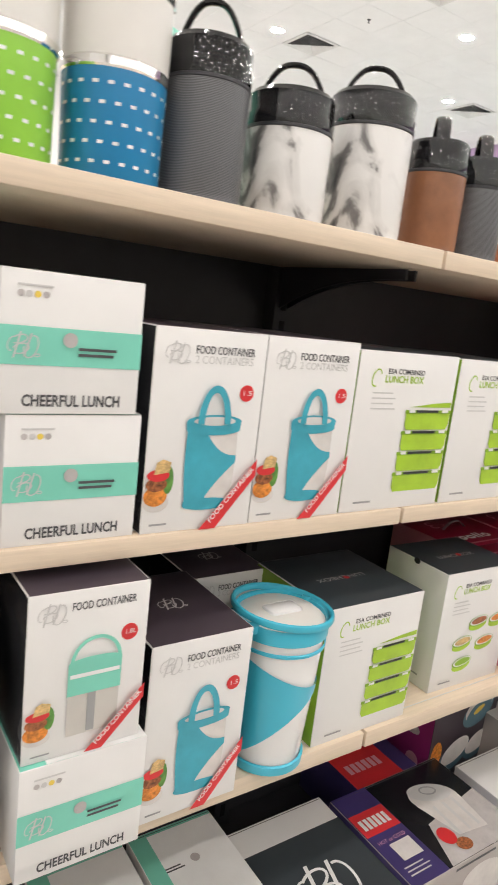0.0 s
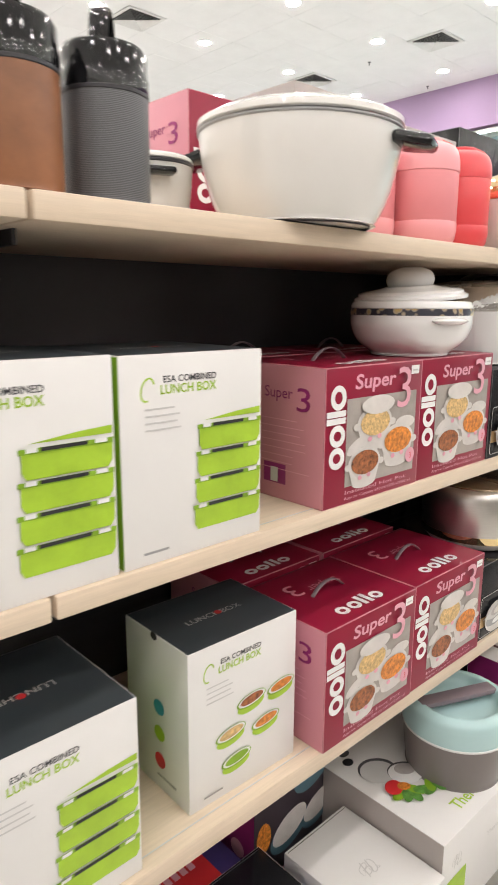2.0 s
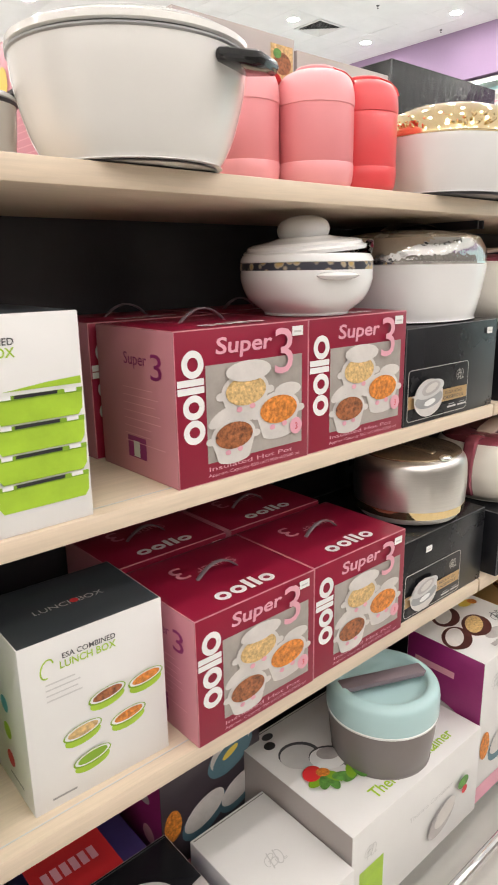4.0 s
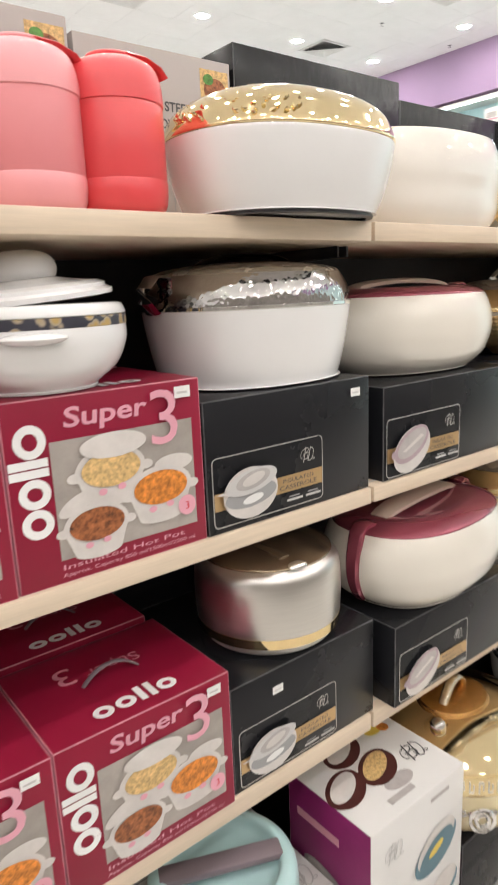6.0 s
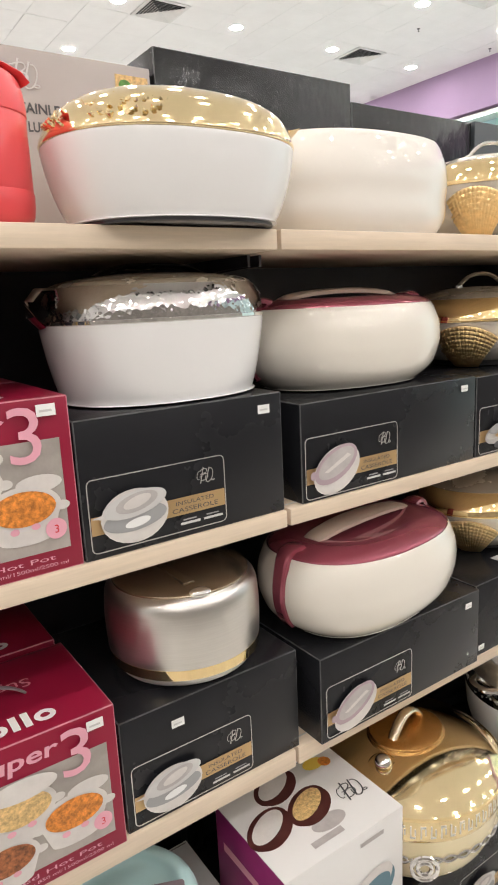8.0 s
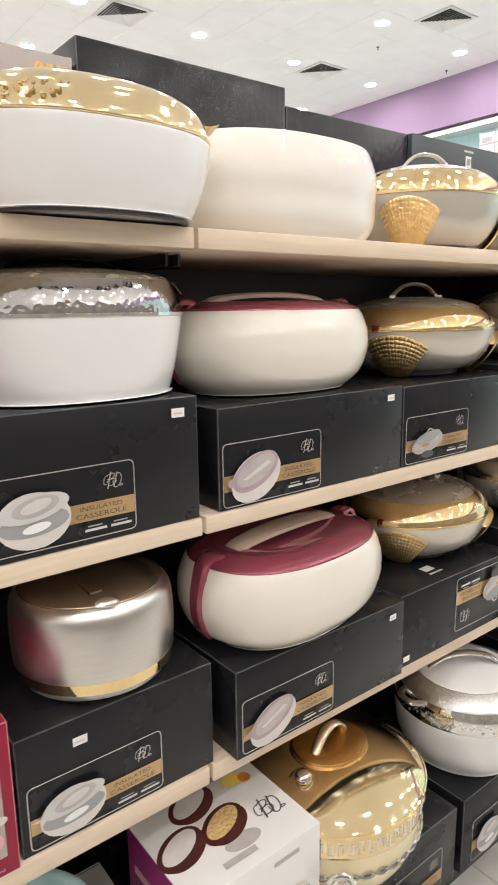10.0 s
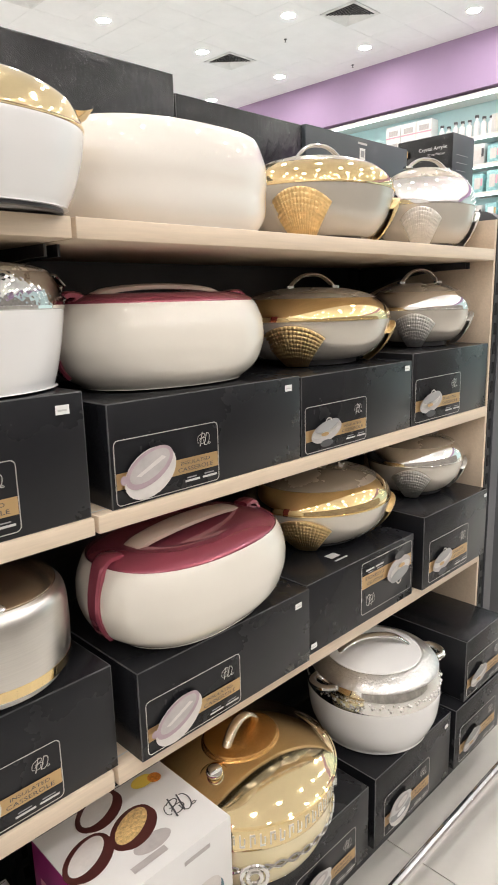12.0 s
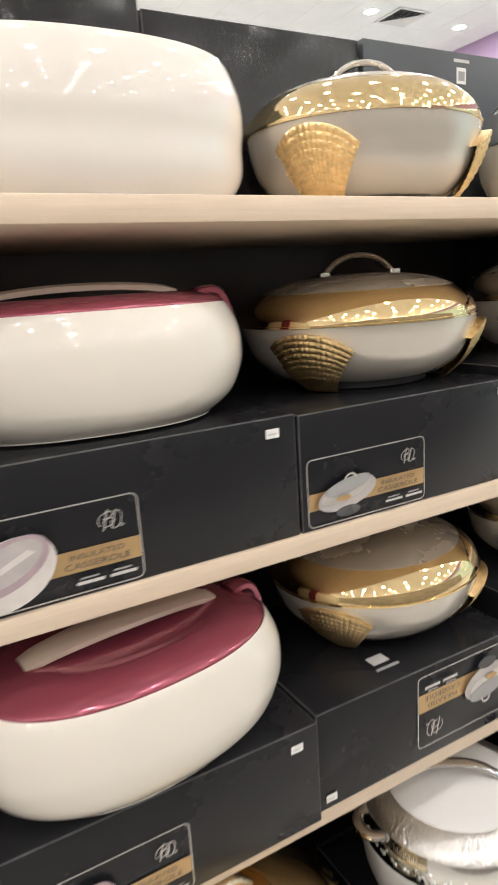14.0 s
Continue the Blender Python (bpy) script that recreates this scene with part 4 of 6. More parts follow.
def hotpot_carton(w, d, h, at, label="crimson and rose hot pot carton with a photo panel", handle=True):
    ob = carton("carton", w, d, h, ("card_red", "card_pink", "card_red"), label, "box", "crimson hot pot cartons")
    p = Print(ob, "front", w, d, h)
    p.rect(w * 0.20, h * 0.13, w * 0.94, h * 0.77, "p_photo")
    pot_picture(p, w * 0.48, h * 0.57, w * 0.18, "p_food_r")
    p.oval(w * 0.50, h * 0.705, w * 0.17, h * 0.07, "p_pot", 6)
    p.oval(w * 0.82, h * 0.53, w * 0.11, h * 0.05, "p_pot", 2)
    pot_picture(p, w * 0.735, h * 0.40, w * 0.18, "p_food_o")
    p.oval(w * 0.30, h * 0.42, w * 0.10, h * 0.045, "p_pot", 2, turn=25)
    pot_picture(p, w * 0.385, h * 0.285, w * 0.165, "p_food_b")
    p.oval(w * 0.875, h * 0.26, 0.0125, 0.0125, "p_rose", 6)
    p.text("3", w * 0.862, h * 0.235, 0.014, "p_red", 7)
    p.done("photo_panel", "photo of three white casseroles of food")
    p = Print(ob, "front", w, d, h)
    p.text("Super", w * 0.27, h * 0.835, 0.030, "p_rose", fit=w * 0.42, bold=0.02, slant=0.08)
    p.piece("title_print", "rose lettering")
    p.text("3", w * 0.675, h * 0.655, 0.092, "p_rose", 6, fit=w * 0.175)
    p.piece("numeral_print", "large rose numeral")
    p.text("Insulated Hot Pot", w * 0.2, h * 0.075, 0.0085, "p_rose", fit=w * 0.66)
    p.text("Approx. Capacity 850 ml/1500ml/2500 ml", w * 0.2, h * 0.035, 0.0065, "p_rose", fit=w * 0.72)
    p.done("caption_print", "rose lettering")
    p = Print(ob, "front", w, d, h)
    v = h * 0.28
    for k, s in enumerate((0.019, 0.019, 0.0105, 0.0105, 0.021)):
        if s > 0.015:
            p.ring(w * 0.115, v + s * 0.85, 0.0175, s * 0.86, 0.0090, "p_white", a0=0, a1=360)
        else:
            p.rect(w * 0.115 - 0.025, v + 0.0005, w * 0.115 + 0.0175, v + 0.0095, "p_white")
        v += s * 1.75 if s > 0.015 else s
    p.done("brand_mark", "white rounded shapes set upright")
    p = Print(ob, "front", w, d, h)
    tag_sticker(p, w * 0.84, h * 0.90, 0.022, 7)
    p.done("price_sticker", "small white sticker")
    p = Print(ob, "left", w, d, h)
    p.text("3", d * 0.70, h * 0.68, 0.05, "p_magenta", fit=d * 0.16)
    p.piece("side_numeral")
    p.text("Super", d * 0.38, h * 0.76, 0.024, "p_magenta", fit=d * 0.3)
    p.piece("side_title")
    p.bars(d * 0.35, h * 0.6, d * 0.55, 8, 0.011, "p_rose", 1, 0.0012)
    p.piece("side_small_print")
    p.rect(d * 0.38, h * 0.12, d * 0.62, h * 0.27, "p_magenta")
    p.rect(d * 0.46, h * 0.13, d * 0.54, h * 0.24, "p_pot", 2)
    p.done("side_print", "crimson lettering on rose")
    p = Print(ob, "top", w, d, h)
    for k in range(5):
        u = w * (0.32 + (0.0, 0.125, 0.215, 0.275, 0.365)[k])
        if k in (2, 3):
            p.rect(u - 0.0045, d * 0.10, u + 0.0045, d * 0.26, "p_white")
        else:
            p.ring(u, d * 0.16, 0.0135, d * 0.062, 0.0075, "p_white")
    p.piece("brand_mark", "white rounded shapes")
    p.text("Super", w * 0.72, d * 0.66, 0.030, "card_pink", turn=180, fit=w * 0.32)
    p.piece("top_title", "rose lettering facing the back")
    p.text("3", w * 0.36, d * 0.78, 0.06, "card_pink", turn=180, fit=w * 0.12)
    p.done("top_numeral", "rose numeral facing the back")
    if handle:
        part("carry_handle", tube([(x, 0.0, z) for x, _, z in arch(-0.042, 0.042, h - 0.002, 0.021)], 0.0045, 0.0016, seg=8), "mauve_handle", ob, "thin mauve plastic carry strap")
    ob.matrix_basis = at
    return ob


for x0, x1, yf, z, dd in ((1.206, 1.447, 0.659, Z2, 0.195), (1.449, 1.690, 0.661, Z2, 0.195), (1.214, 1.456, 0.650, Z3, 0.2), (1.458, 1.705, 0.652, Z3, 0.2)):
    hotpot_carton(x1 - x0, dd, 0.207, stand(x0, x1, yf, z, dd))
for x0, x1, z in ((1.20, 1.44, Z2), (1.45, 1.69, Z2), (1.215, 1.45, Z3), (1.46, 1.70, Z3)):
    hotpot_carton(x1 - x0, 0.18, 0.207, stand(x0, x1, 0.868, z, 0.18), "crimson hot pot carton in the back row")


def label_panel(p, u0, v0, pw, ph, kind):
    """The framed picture label of a black casserole carton."""
    p.frame_line(u0, v0, u0 + pw, v0 + ph, 0.008, 0.0014, "p_silver", 2)
    p.rect(u0 + 0.002, v0 + ph * 0.25, u0 + pw - 0.002, v0 + ph * 0.50, "p_gold", 2)
    p.monogram(u0 + pw * 0.84, v0 + ph * 0.76, ph * 0.24, "p_silver", 3)
    p.text("INSULATED", u0 + pw * 0.60, v0 + ph * 0.395, ph * 0.085, "p_dark", 3, fit=pw * 0.30)
    p.text("CASSEROLE", u0 + pw * 0.57, v0 + ph * 0.29, ph * 0.095, "p_dark", 3, fit=pw * 0.36)
    for k in (0.62, 0.80):
        p.rect(u0 + pw * k, v0 + ph * 0.12, u0 + pw * (k + 0.15), v0 + ph * 0.155, "p_lgrey", 3)
        p.rect(u0 + pw * (k + 0.02), v0 + ph * 0.18, u0 + pw * (k + 0.12), v0 + ph * 0.2, "p_grey", 3)
    cu, cv = u0 + pw * 0.30, v0 + ph * 0.42
    if kind == "oval":
        p.oval(cu, cv, pw * 0.25, ph * 0.36, "p_pot", 3, turn=24)
        p.oval(cu - pw * 0.01, cv + ph * 0.09, pw * 0.235, ph * 0.255, "p_mauve", 4, turn=24)
        p.oval(cu - pw * 0.01, cv + ph * 0.11, pw * 0.20, ph * 0.19, "p_shade", 5, turn=24)
        p.put([(cu - pw * 0.14, cv + ph * 0.0), (cu - pw * 0.10, cv - ph * 0.02), (cu + pw * 0.14, cv + ph * 0.2), (cu + pw * 0.10, cv + ph * 0.24)], "p_pot", 6)
        p.oval(cu - pw * 0.25, cv - ph * 0.02, pw * 0.03, ph * 0.07, "p_mauve", 6)
    elif kind == "round":
        p.oval(cu, cv, pw * 0.235, ph * 0.37, "p_pot", 3)
        p.oval(cu, cv - ph * 0.03, pw * 0.222, ph * 0.17, "p_grey", 4, turn=4)
        p.oval(cu + pw * 0.01, cv - ph * 0.09, pw * 0.09, ph * 0.06, "p_white", 5, turn=8)
        p.oval(cu, cv + ph * 0.17, pw * 0.225, ph * 0.17, "p_lgrey", 6, turn=8)
        p.oval(cu + pw * 0.01, cv + ph * 0.19, pw * 0.15, ph * 0.125, "p_shade", 7, turn=10)
        p.oval(cu + pw * 0.012, cv + ph * 0.20, pw * 0.10, ph * 0.075, "p_pot", 8, turn=14)
        p.put([(cu - pw * 0.30, cv + ph * 0.08), (cu - pw * 0.17, cv + ph * 0.02), (cu - pw * 0.17, cv + ph * 0.12)], "p_pot", 5)
    else:
        p.oval(cu, cv, pw * 0.24, ph * 0.22, "p_shade", 3, turn=10)
        p.oval(cu - pw * 0.02, cv + ph * 0.02, pw * 0.2, ph * 0.12, "p_silver", 4, turn=10)
        p.oval(cu, cv + ph * 0.12, pw * 0.19, ph * 0.11, "p_grey", 5, turn=10)
        p.ring(cu + pw * 0.02, cv + ph * 0.22, pw * 0.05, ph * 0.08, ph * 0.03, "p_silver", 6, a0=0, a1=180)
        p.oval(cu - pw * 0.04, cv - ph * 0.05, pw * 0.06, ph * 0.04, "p_gold", 6)
        p.oval(cu, cv - ph * 0.26, pw * 0.10, ph * 0.08, "p_dark", 3)


def casserole_carton(x0, x1, yf, z, h, kind, pan, at=None, d=0.3, flip=False, sticker=None, label="glossy black casserole carton with framed picture label"):
    """pan: u, v, width, height of the label."""
    w = x1 - x0
    ob = carton("carton", w, d, h, ("card_black", "card_black", "card_black"), label, "box", "black casserole cartons")
    p = Print(ob, "front", w, d, h, flip)
    label_panel(p, pan[0], pan[1], pan[2], pan[3], kind)
    p.done("picture_label", "framed label with gold band")
    if sticker:
        p = Print(ob, "front", w, d, h)
        tag_sticker(p, *sticker)
        p.done("price_sticker", "small white sticker")
    ob.matrix_basis = at or stand(x0, x1, yf, z, d)
    return ob


casserole_carton(1.692, 1.996, 0.66, Z2, 0.175, "round", (0.008, 0.008, 0.195, 0.094), sticker=(0.262, 0.148, 0.02))
casserole_carton(2.030, 2.434, 0.66, Z2, 0.152, "oval", (0.006, 0.004, 0.196, 0.096), sticker=(0.362, 0.128, 0.018))
casserole_carton(2.438, 2.808, 0.66, Z2, 0.149, "shell", (0.008, 0.004, 0.192, 0.088), sticker=(0.340, 0.128, 0.018))
casserole_carton(2.812, 3.17, 0.66, Z2, 0.163, "shell", (0.012, 0.006, 0.205, 0.098))
casserole_carton(1.711, 2.008, 0.66, Z3, 0.169, "round", (0.010, 0.006, 0.196, 0.092), sticker=(0.075, 0.130, 0.02))
casserole_carton(2.036, 2.431, 0.637, Z3, 0.150, "oval", (0.010, 0.006, 0.198, 0.092), sticker=(0.352, 0.122, 0.018))
ob = casserole_carton(2.436, 2.818, 0.648, Z3, 0.150, "shell", (0.010, 0.012, 0.196, 0.118), flip=True, sticker=(0.010, 0.012, 0.018))
p = Print(ob, "top", 0.382, 0.3, 0.150)
p.rect(0.135, 0.045, 0.165, 0.066, "p_lgrey")
p.done("code_block", "small pale code block")
p = Print(ob, "top", 0.382, 0.3, 0.150)
p.rect(0.130, 0.030, 0.172, 0.036, "p_grey")
p.done("code_line")
casserole_carton(2.846, 3.165, 0.638, Z3, 0.182, "shell", (0.025, 0.010, 0.192, 0.105), sticker=(0.297, 0.162, 0.014))
casserole_carton(2.168, 2.555, 0.58, DECK, 0.172, "round", (0.15, 0.008, 0.19, 0.1))
casserole_carton(2.575, 2.900, 0.577, DECK, 0.177, "round", (0.035, 0.010, 0.19, 0.10), sticker=(0.292, 0.145, 0.016))
casserole_carton(2.922, 3.172, 0.574, DECK, 0.167, "shell", (0.022, 0.008, 0.2, 0.1))
casserole_carton(2.968, 3.172, 0.578, DECK + 0.169, 0.166, "shell", (0.008, 0.008, 0.19, 0.1))


# large black cartons stored on the top deck
def storage_carton(x0, x1, yf, h, wrap, label, turn=0.0):
    w, d = x1 - x0, 0.26
    ob = carton("carton", w, d, h, (wrap, wrap, "card_black"), label, "box", "large cartons on the top deck")
    ob.matrix_basis = stand(x0, x1, yf, Z1, d, turn)
    return ob, w, d, h


storage_carton(1.975, 2.395, 0.93, 0.304, "film", "large black carton in clear wrap")
storage_carton(2.398, 2.762, 0.93, 0.273, "film", "large black carton in clear wrap")
ob, w, d, h = storage_carton(2.768, 3.19, 0.925, 0.276, "card_slate", "large dark carton with a white code sticker")
p = Print(ob, "front", w, d, h)
p.rect(0.205, h - 0.05, 0.228, h - 0.024, "tag")
p.rect(0.209, h - 0.045, 0.224, h - 0.03, "p_grey", 2)
p.rect(0.198, h - 0.016, 0.236, h - 0.011, "p_lgrey")
p.done("code_sticker", "white code sticker")


def steel_box_carton(x0, x1, h):
    ob, w, d, h = storage_carton(x0, x1, 0.932, h, "card_grey", "taupe grey steel lunch box carton in film")
    p = Print(ob, "front", w, d, h)
    p.text("STAINLESS STEEL", 0.05, h - 0.085, 0.019, "p_dark", fit=0.14, bold=0.025)
    p.text("LUNCH BOX", 0.07, h - 0.110, 0.019, "p_dark", fit=0.088, bold=0.025)
    p.done("title_print", "dark capitals")
    p = Print(ob, "front", w, d, h)
    p.rect(w - 0.06, h - 0.075, w - 0.005, h - 0.015, "p_food_r")
    p.oval(w - 0.032, h - 0.045, 0.022, 0.018, "p_food_b", 2)
    p.oval(w - 0.045, h - 0.03, 0.01, 0.008, "p_food_g", 3)
    p.done("meal_picture")
    p = Print(ob, "front", w, d, h)
    p.oval(w * 0.72, 0.10, 0.045, 0.016, "p_pot")
    p.frame_line(w * 0.55, 0.03, w * 0.9, 0.10, 0.012, 0.002, "p_grey", 2)
    p.monogram(0.07, h - 0.035, 0.04, "p_lgrey")
    p.done("box_picture")


steel_box_carton(1.42, 1.69, 0.285)
steel_box_carton(1.697, 1.968, 0.270)
ob = hotpot_carton(0.3, 0.2, 0.243, stand(1.225, 1.525, 0.985, Z1, 0.2), "crimson hot pot carton behind the white casserole", False)
p = Print(ob, "left", 0.3, 0.2, 0.243)
p.oval(0.05, 0.185, 0.017, 0.022, "p_yellow", 2)
p.done("yellow_badge", "round yellow badge")
p = Print(ob, "left", 0.3, 0.2, 0.243)
p.oval(0.055, 0.125, 0.008, 0.014, "p_magenta", 2)
p.done("plum_badge", "small plum badge")

# cartons on the base deck
d = 0.31
ob = carton("carton", 0.425, d, 0.215, ("card_white", "card_grey", "card_white"), "large flat white thermo container carton", "box")
w, h = 0.425, 0.215
p = Print(ob, "top", w, d, h)
p.text("Thermo Container", 0.10, 0.028, 0.034, "p_lime", fit=0.26, bold=0.015)
p.bars(0.10, 0.085, 0.18, 1, 0.01, "p_lgrey", 1, 0.008)
p.monogram(0.385, 0.13, 0.05, "p_lgrey")
p.piece("top_title", "lime lettering")
p.oval(0.075, 0.205, 0.044, 0.036, "p_dark", 2, turn=-25)
p.oval(0.070, 0.200, 0.040, 0.034, "p_lgrey", 3, turn=-25)
p.oval(0.112, 0.160, 0.040, 0.032, "p_dark", 4, turn=-30)
p.oval(0.108, 0.158, 0.037, 0.030, "p_white", 5, turn=-30)
p.oval(0.118, 0.166, 0.024, 0.017, "p_shade", 6, turn=-30)
p.oval(0.148, 0.128, 0.012, 0.015, "p_black", 4)
p.oval(0.045, 0.262, 0.013, 0.011, "p_black", 4)
p.oval(0.060, 0.285, 0.014, 0.009, "p_dark", 4)
for k in range(9):
    p.oval(0.045 + 0.012 * k, 0.128 - 0.006 * (k % 3) - 0.004 * k, 0.021, 0.011, "p_food_g" if k % 3 else "p_lime_d", 7, turn=37 * k)
p.oval(0.052, 0.148, 0.022, 0.018, "p_red", 8, turn=20)
p.oval(0.070, 0.136, 0.014, 0.011, "p_food_o", 9, turn=-30)
p.done("salad_picture", "printed eggs, tomato and leaves")
p = Print(ob, "left", w, d, h)
p.text("Thermo Container", 0.06, 0.125, 0.021, "p_grey", fit=0.16)
for u in (0.10, 0.16, 0.22):
    p.ring(u, 0.075, 0.021, 0.021, 0.003, "p_grey")
p.done("side_print")
p = Print(ob, "front", w, d, h)
p.rect(0.02, 0.0, 0.09, 0.12, "p_lime")
p.monogram(0.05, 0.155, 0.03, "p_lgrey")
p.text("Thermo Container", 0.17, 0.13, 0.016, "p_lgrey", fit=0.15)
p.oval(0.28, 0.075, 0.05, 0.03, "p_shade", turn=25)
p.oval(0.29, 0.085, 0.04, 0.022, "p_pot", 2, turn=25)
p.oval(0.355, 0.12, 0.02, 0.014, "p_food_g", 2)
p.oval(0.36, 0.10, 0.01, 0.01, "p_red", 3)
p.done("front_print")
ob.matrix_basis = stand(1.476, 1.901, 0.570, DECK, d)


def grill_carton(at, label, face="card_white"):
    w, d, h = 0.25, 0.195, 0.362
    ob = carton("carton", w, d, h, (face, "p_magenta", face), label, "box", "cookware cartons with plum sides")
    p = Print(ob, "front", w, d, h)
    p.rect(0.001, 0.001, w - 0.001, h * 0.12, "p_rose")
    for cu, cv, s in ((0.68, 0.64, 1.0), (0.40, 0.34, 0.95), (0.75, 0.35, 0.85)):
        p.oval(w * cu, h * cv, 0.062 * s, 0.040 * s, "p_steelblue", 2, turn=24)
        p.oval(w * cu, h * cv + 0.012 * s, 0.056 * s, 0.032 * s, "p_pot", 3, turn=24)
        p.piece("pan_picture", "printed blue pan")
    p.oval(w * 0.68, h * 0.64, 0.05, 0.026, "p_steelblue", 4, turn=24)
    p.oval(w * 0.67, h * 0.65, 0.022, 0.008, "p_yellow", 5, turn=24)
    p.oval(w * 0.10, h * 0.40, 0.02, 0.035, "p_food_o", 2)
    p.done("meal_picture")
    p = Print(ob, "front", w, d, h)
    p.monogram(w * 0.22, h * 0.83, 0.04, "p_lgrey")
    p.bars(w * 0.6, h * 0.93, w * 0.3, 1, 0.01, "p_shade", 1, 0.008)
    p.done("title_print")
    p = Print(ob, "left", w, d, h)
    p.bars(d * 0.12, h * 0.8, d * 0.75, 1, 0.02, "p_rose", 1, 0.016)
    p.oval(d * 0.5, h * 0.55, 0.06, 0.022, "p_shade", 1, turn=-12)
    p.oval(d * 0.5, h * 0.56, 0.05, 0.016, "p_pot", 2, turn=-12)
    p.oval(d * 0.75, h * 0.3, 0.02, 0.02, "p_rose", 2)
    p.done("side_print", "plum side with pan picture")
    p = Print(ob, "top", w, d, h)
    for cu, cv in ((0.17, 0.50), (0.50, 0.50), (0.42, 0.86)):
        p.oval(w * cu, d * cv, 0.049, 0.031, "p_pan", 1, turn=28)
        p.oval(w * cu + 0.004, d * cv - 0.006, 0.046, 0.029, "p_pan", 1, turn=28)
        p.oval(w * cu, d * cv + 0.003, 0.040, 0.020, "p_pot" if cu < 0.3 or cv > 0.7 else "p_food_r", 2, turn=28)
        p.piece("pan_picture", "printed brown pan")
    p.oval(w * 0.52, d * 0.26, 0.034, 0.016, "p_shade", 1)
    p.monogram(w * 0.82, d * 0.42, 0.045, "p_dark")
    p.oval(w * 0.78, d * 0.86, 0.022, 0.014, "p_yellow", 2)
    p.oval(w * 0.86, d * 0.82, 0.012, 0.012, "p_food_o", 3)
    p.bars(w * 0.3, d * 0.10, w * 0.36, 1, 0.01, "p_shade", 1, 0.012)
    p.done("top_print")
    ob.matrix_basis = at


grill_carton(stand(1.908, 2.158, 0.577, DECK, 0.195), "tall white and plum cookware carton with pan pictures")
# same white-faced carton; the back row's shade is put into a plum face colour
grill_carton(stand(1.27, 1.52, 0.862, DECK, 0.195), "white and plum cookware carton in the back row, face darkened for shade", "card_plum")

d, w, h = 0.24, 0.18, 0.16
ob = carton("carton", w, d, h, ("card_white", "card_white", "card_white"), "plain white carton with a small grey mark", "box")
p = Print(ob, "top", w, d, h)
p.monogram(0.09, 0.11, 0.035, "p_lgrey")
p.done("top_mark")
ob.matrix_basis = stand(1.29, 1.47, 0.56, DECK, d)

d, w, h = 0.245, 0.335, 0.16
ob = carton("carton", w, d, h, ("card_grey", "p_purple", "card_black"), "black and purple carton with stock pot pictures, in film", "box")
p = Print(ob, "top", w, d, h)
p.rect(0.001, 0.001, 0.1, d - 0.001, "p_purple")
p.rect(0.002, 0.13, 0.098, 0.19, "p_red", 2)
for k in range(6):
    p.rect(0.012 + 0.013 * k, 0.145, 0.021 + 0.013 * k, 0.172, "p_white", 3)
p.text("HOT or COLD", 0.012, 0.105, 0.012, "p_rose", 2, fit=0.075)
p.rect(0.03, 0.055, 0.085, 0.098, "p_pot", 2)
p.bars(0.015, 0.04, 0.075, 3, 0.009, "p_lgrey", 2, 0.003)
p.done("side_panel_print", "purple panel with red block")
p = Print(ob, "top", w, d, h)
p.put([(0.11, 0.002), (w - 0.002, 0.002), (w - 0.002, 0.13), (0.15, 0.1)], "p_shade", 1)
p.oval(0.225, 0.15, 0.062, 0.04, "p_pot", 2, turn=-18)
p.put([(0.165, 0.15), (0.285, 0.13), (0.27, 0.04), (0.19, 0.05)], "p_pot", 2)
p.oval(0.225, 0.165, 0.055, 0.026, "p_lgrey", 3, turn=-18)
p.ring(0.225, 0.17, 0.022, 0.013, 0.004, "p_grey", 4, turn=-18)
for k in range(3):
    p.put([(0.19 + 0.03 * k, 0.05), (0.198 + 0.03 * k, 0.05), (0.203 + 0.03 * k, 0.13), (0.195 + 0.03 * k, 0.13)], "p_lgrey", 3)
p.oval(0.16, 0.06, 0.02, 0.022, "p_red", 3)
p.oval(0.18, 0.03, 0.02, 0.015, "p_food_b", 2)
p.done("pot_picture", "printed steel stock pot")
p = Print(ob, "front", w, d, h)
p.oval(0.22, 0.09, 0.07, 0.04, "p_pot", 1, turn=-10)
p.rect(0.16, 0.02, 0.28, 0.09, "p_pot", 1)
p.bars(0.12, 0.145, 0.18, 1, 0.01, "p_dark", 1, 0.006)
p.done("front_picture")
ob.matrix_basis = stand(0.93, 1.265, 0.60, DECK, d)

d, w, h = 0.2, 0.2, 0.13
ob = carton("carton", w, d, h, ("p_purple", "p_purple", "p_purple"), "purple carton with a red title block", "box")
p = Print(ob, "top", w, d, h)
p.rect(0.001, 0.001, 0.15, 0.12, "p_red")
for k in range(6):
    p.rect(0.02 + 0.018 * k, 0.05, 0.033 + 0.018 * k, 0.08, "p_rose", 2)
p.done("title_block", "red block with pale bars")
ob.matrix_basis = stand(1.04, 1.24, 0.862, DECK, d)

d, w, h = 0.29, 0.245, 0.158
ob = carton("carton", w, d, h, ("card_slate", "card_white", "card_white"), "white carton with slate band and white monogram", "box")
p = Print(ob, "top", w, d, h)
p.rect(0.001, 0.001, w - 0.001, 0.225, "card_slate")
p.done("slate_band", "slate band")
p = Print(ob, "top", w, d, h)
p.monogram(0.115, 0.10, 0.12, "p_white", 2)
p.done("monogram_print", "white swirls")
p = Print(ob, "right", w, d, h)
p.oval(0.05, 0.1, 0.04, 0.03, "p_food_r")
p.oval(0.09, 0.08, 0.03, 0.03, "p_food_g", 2)
p.done("side_picture")
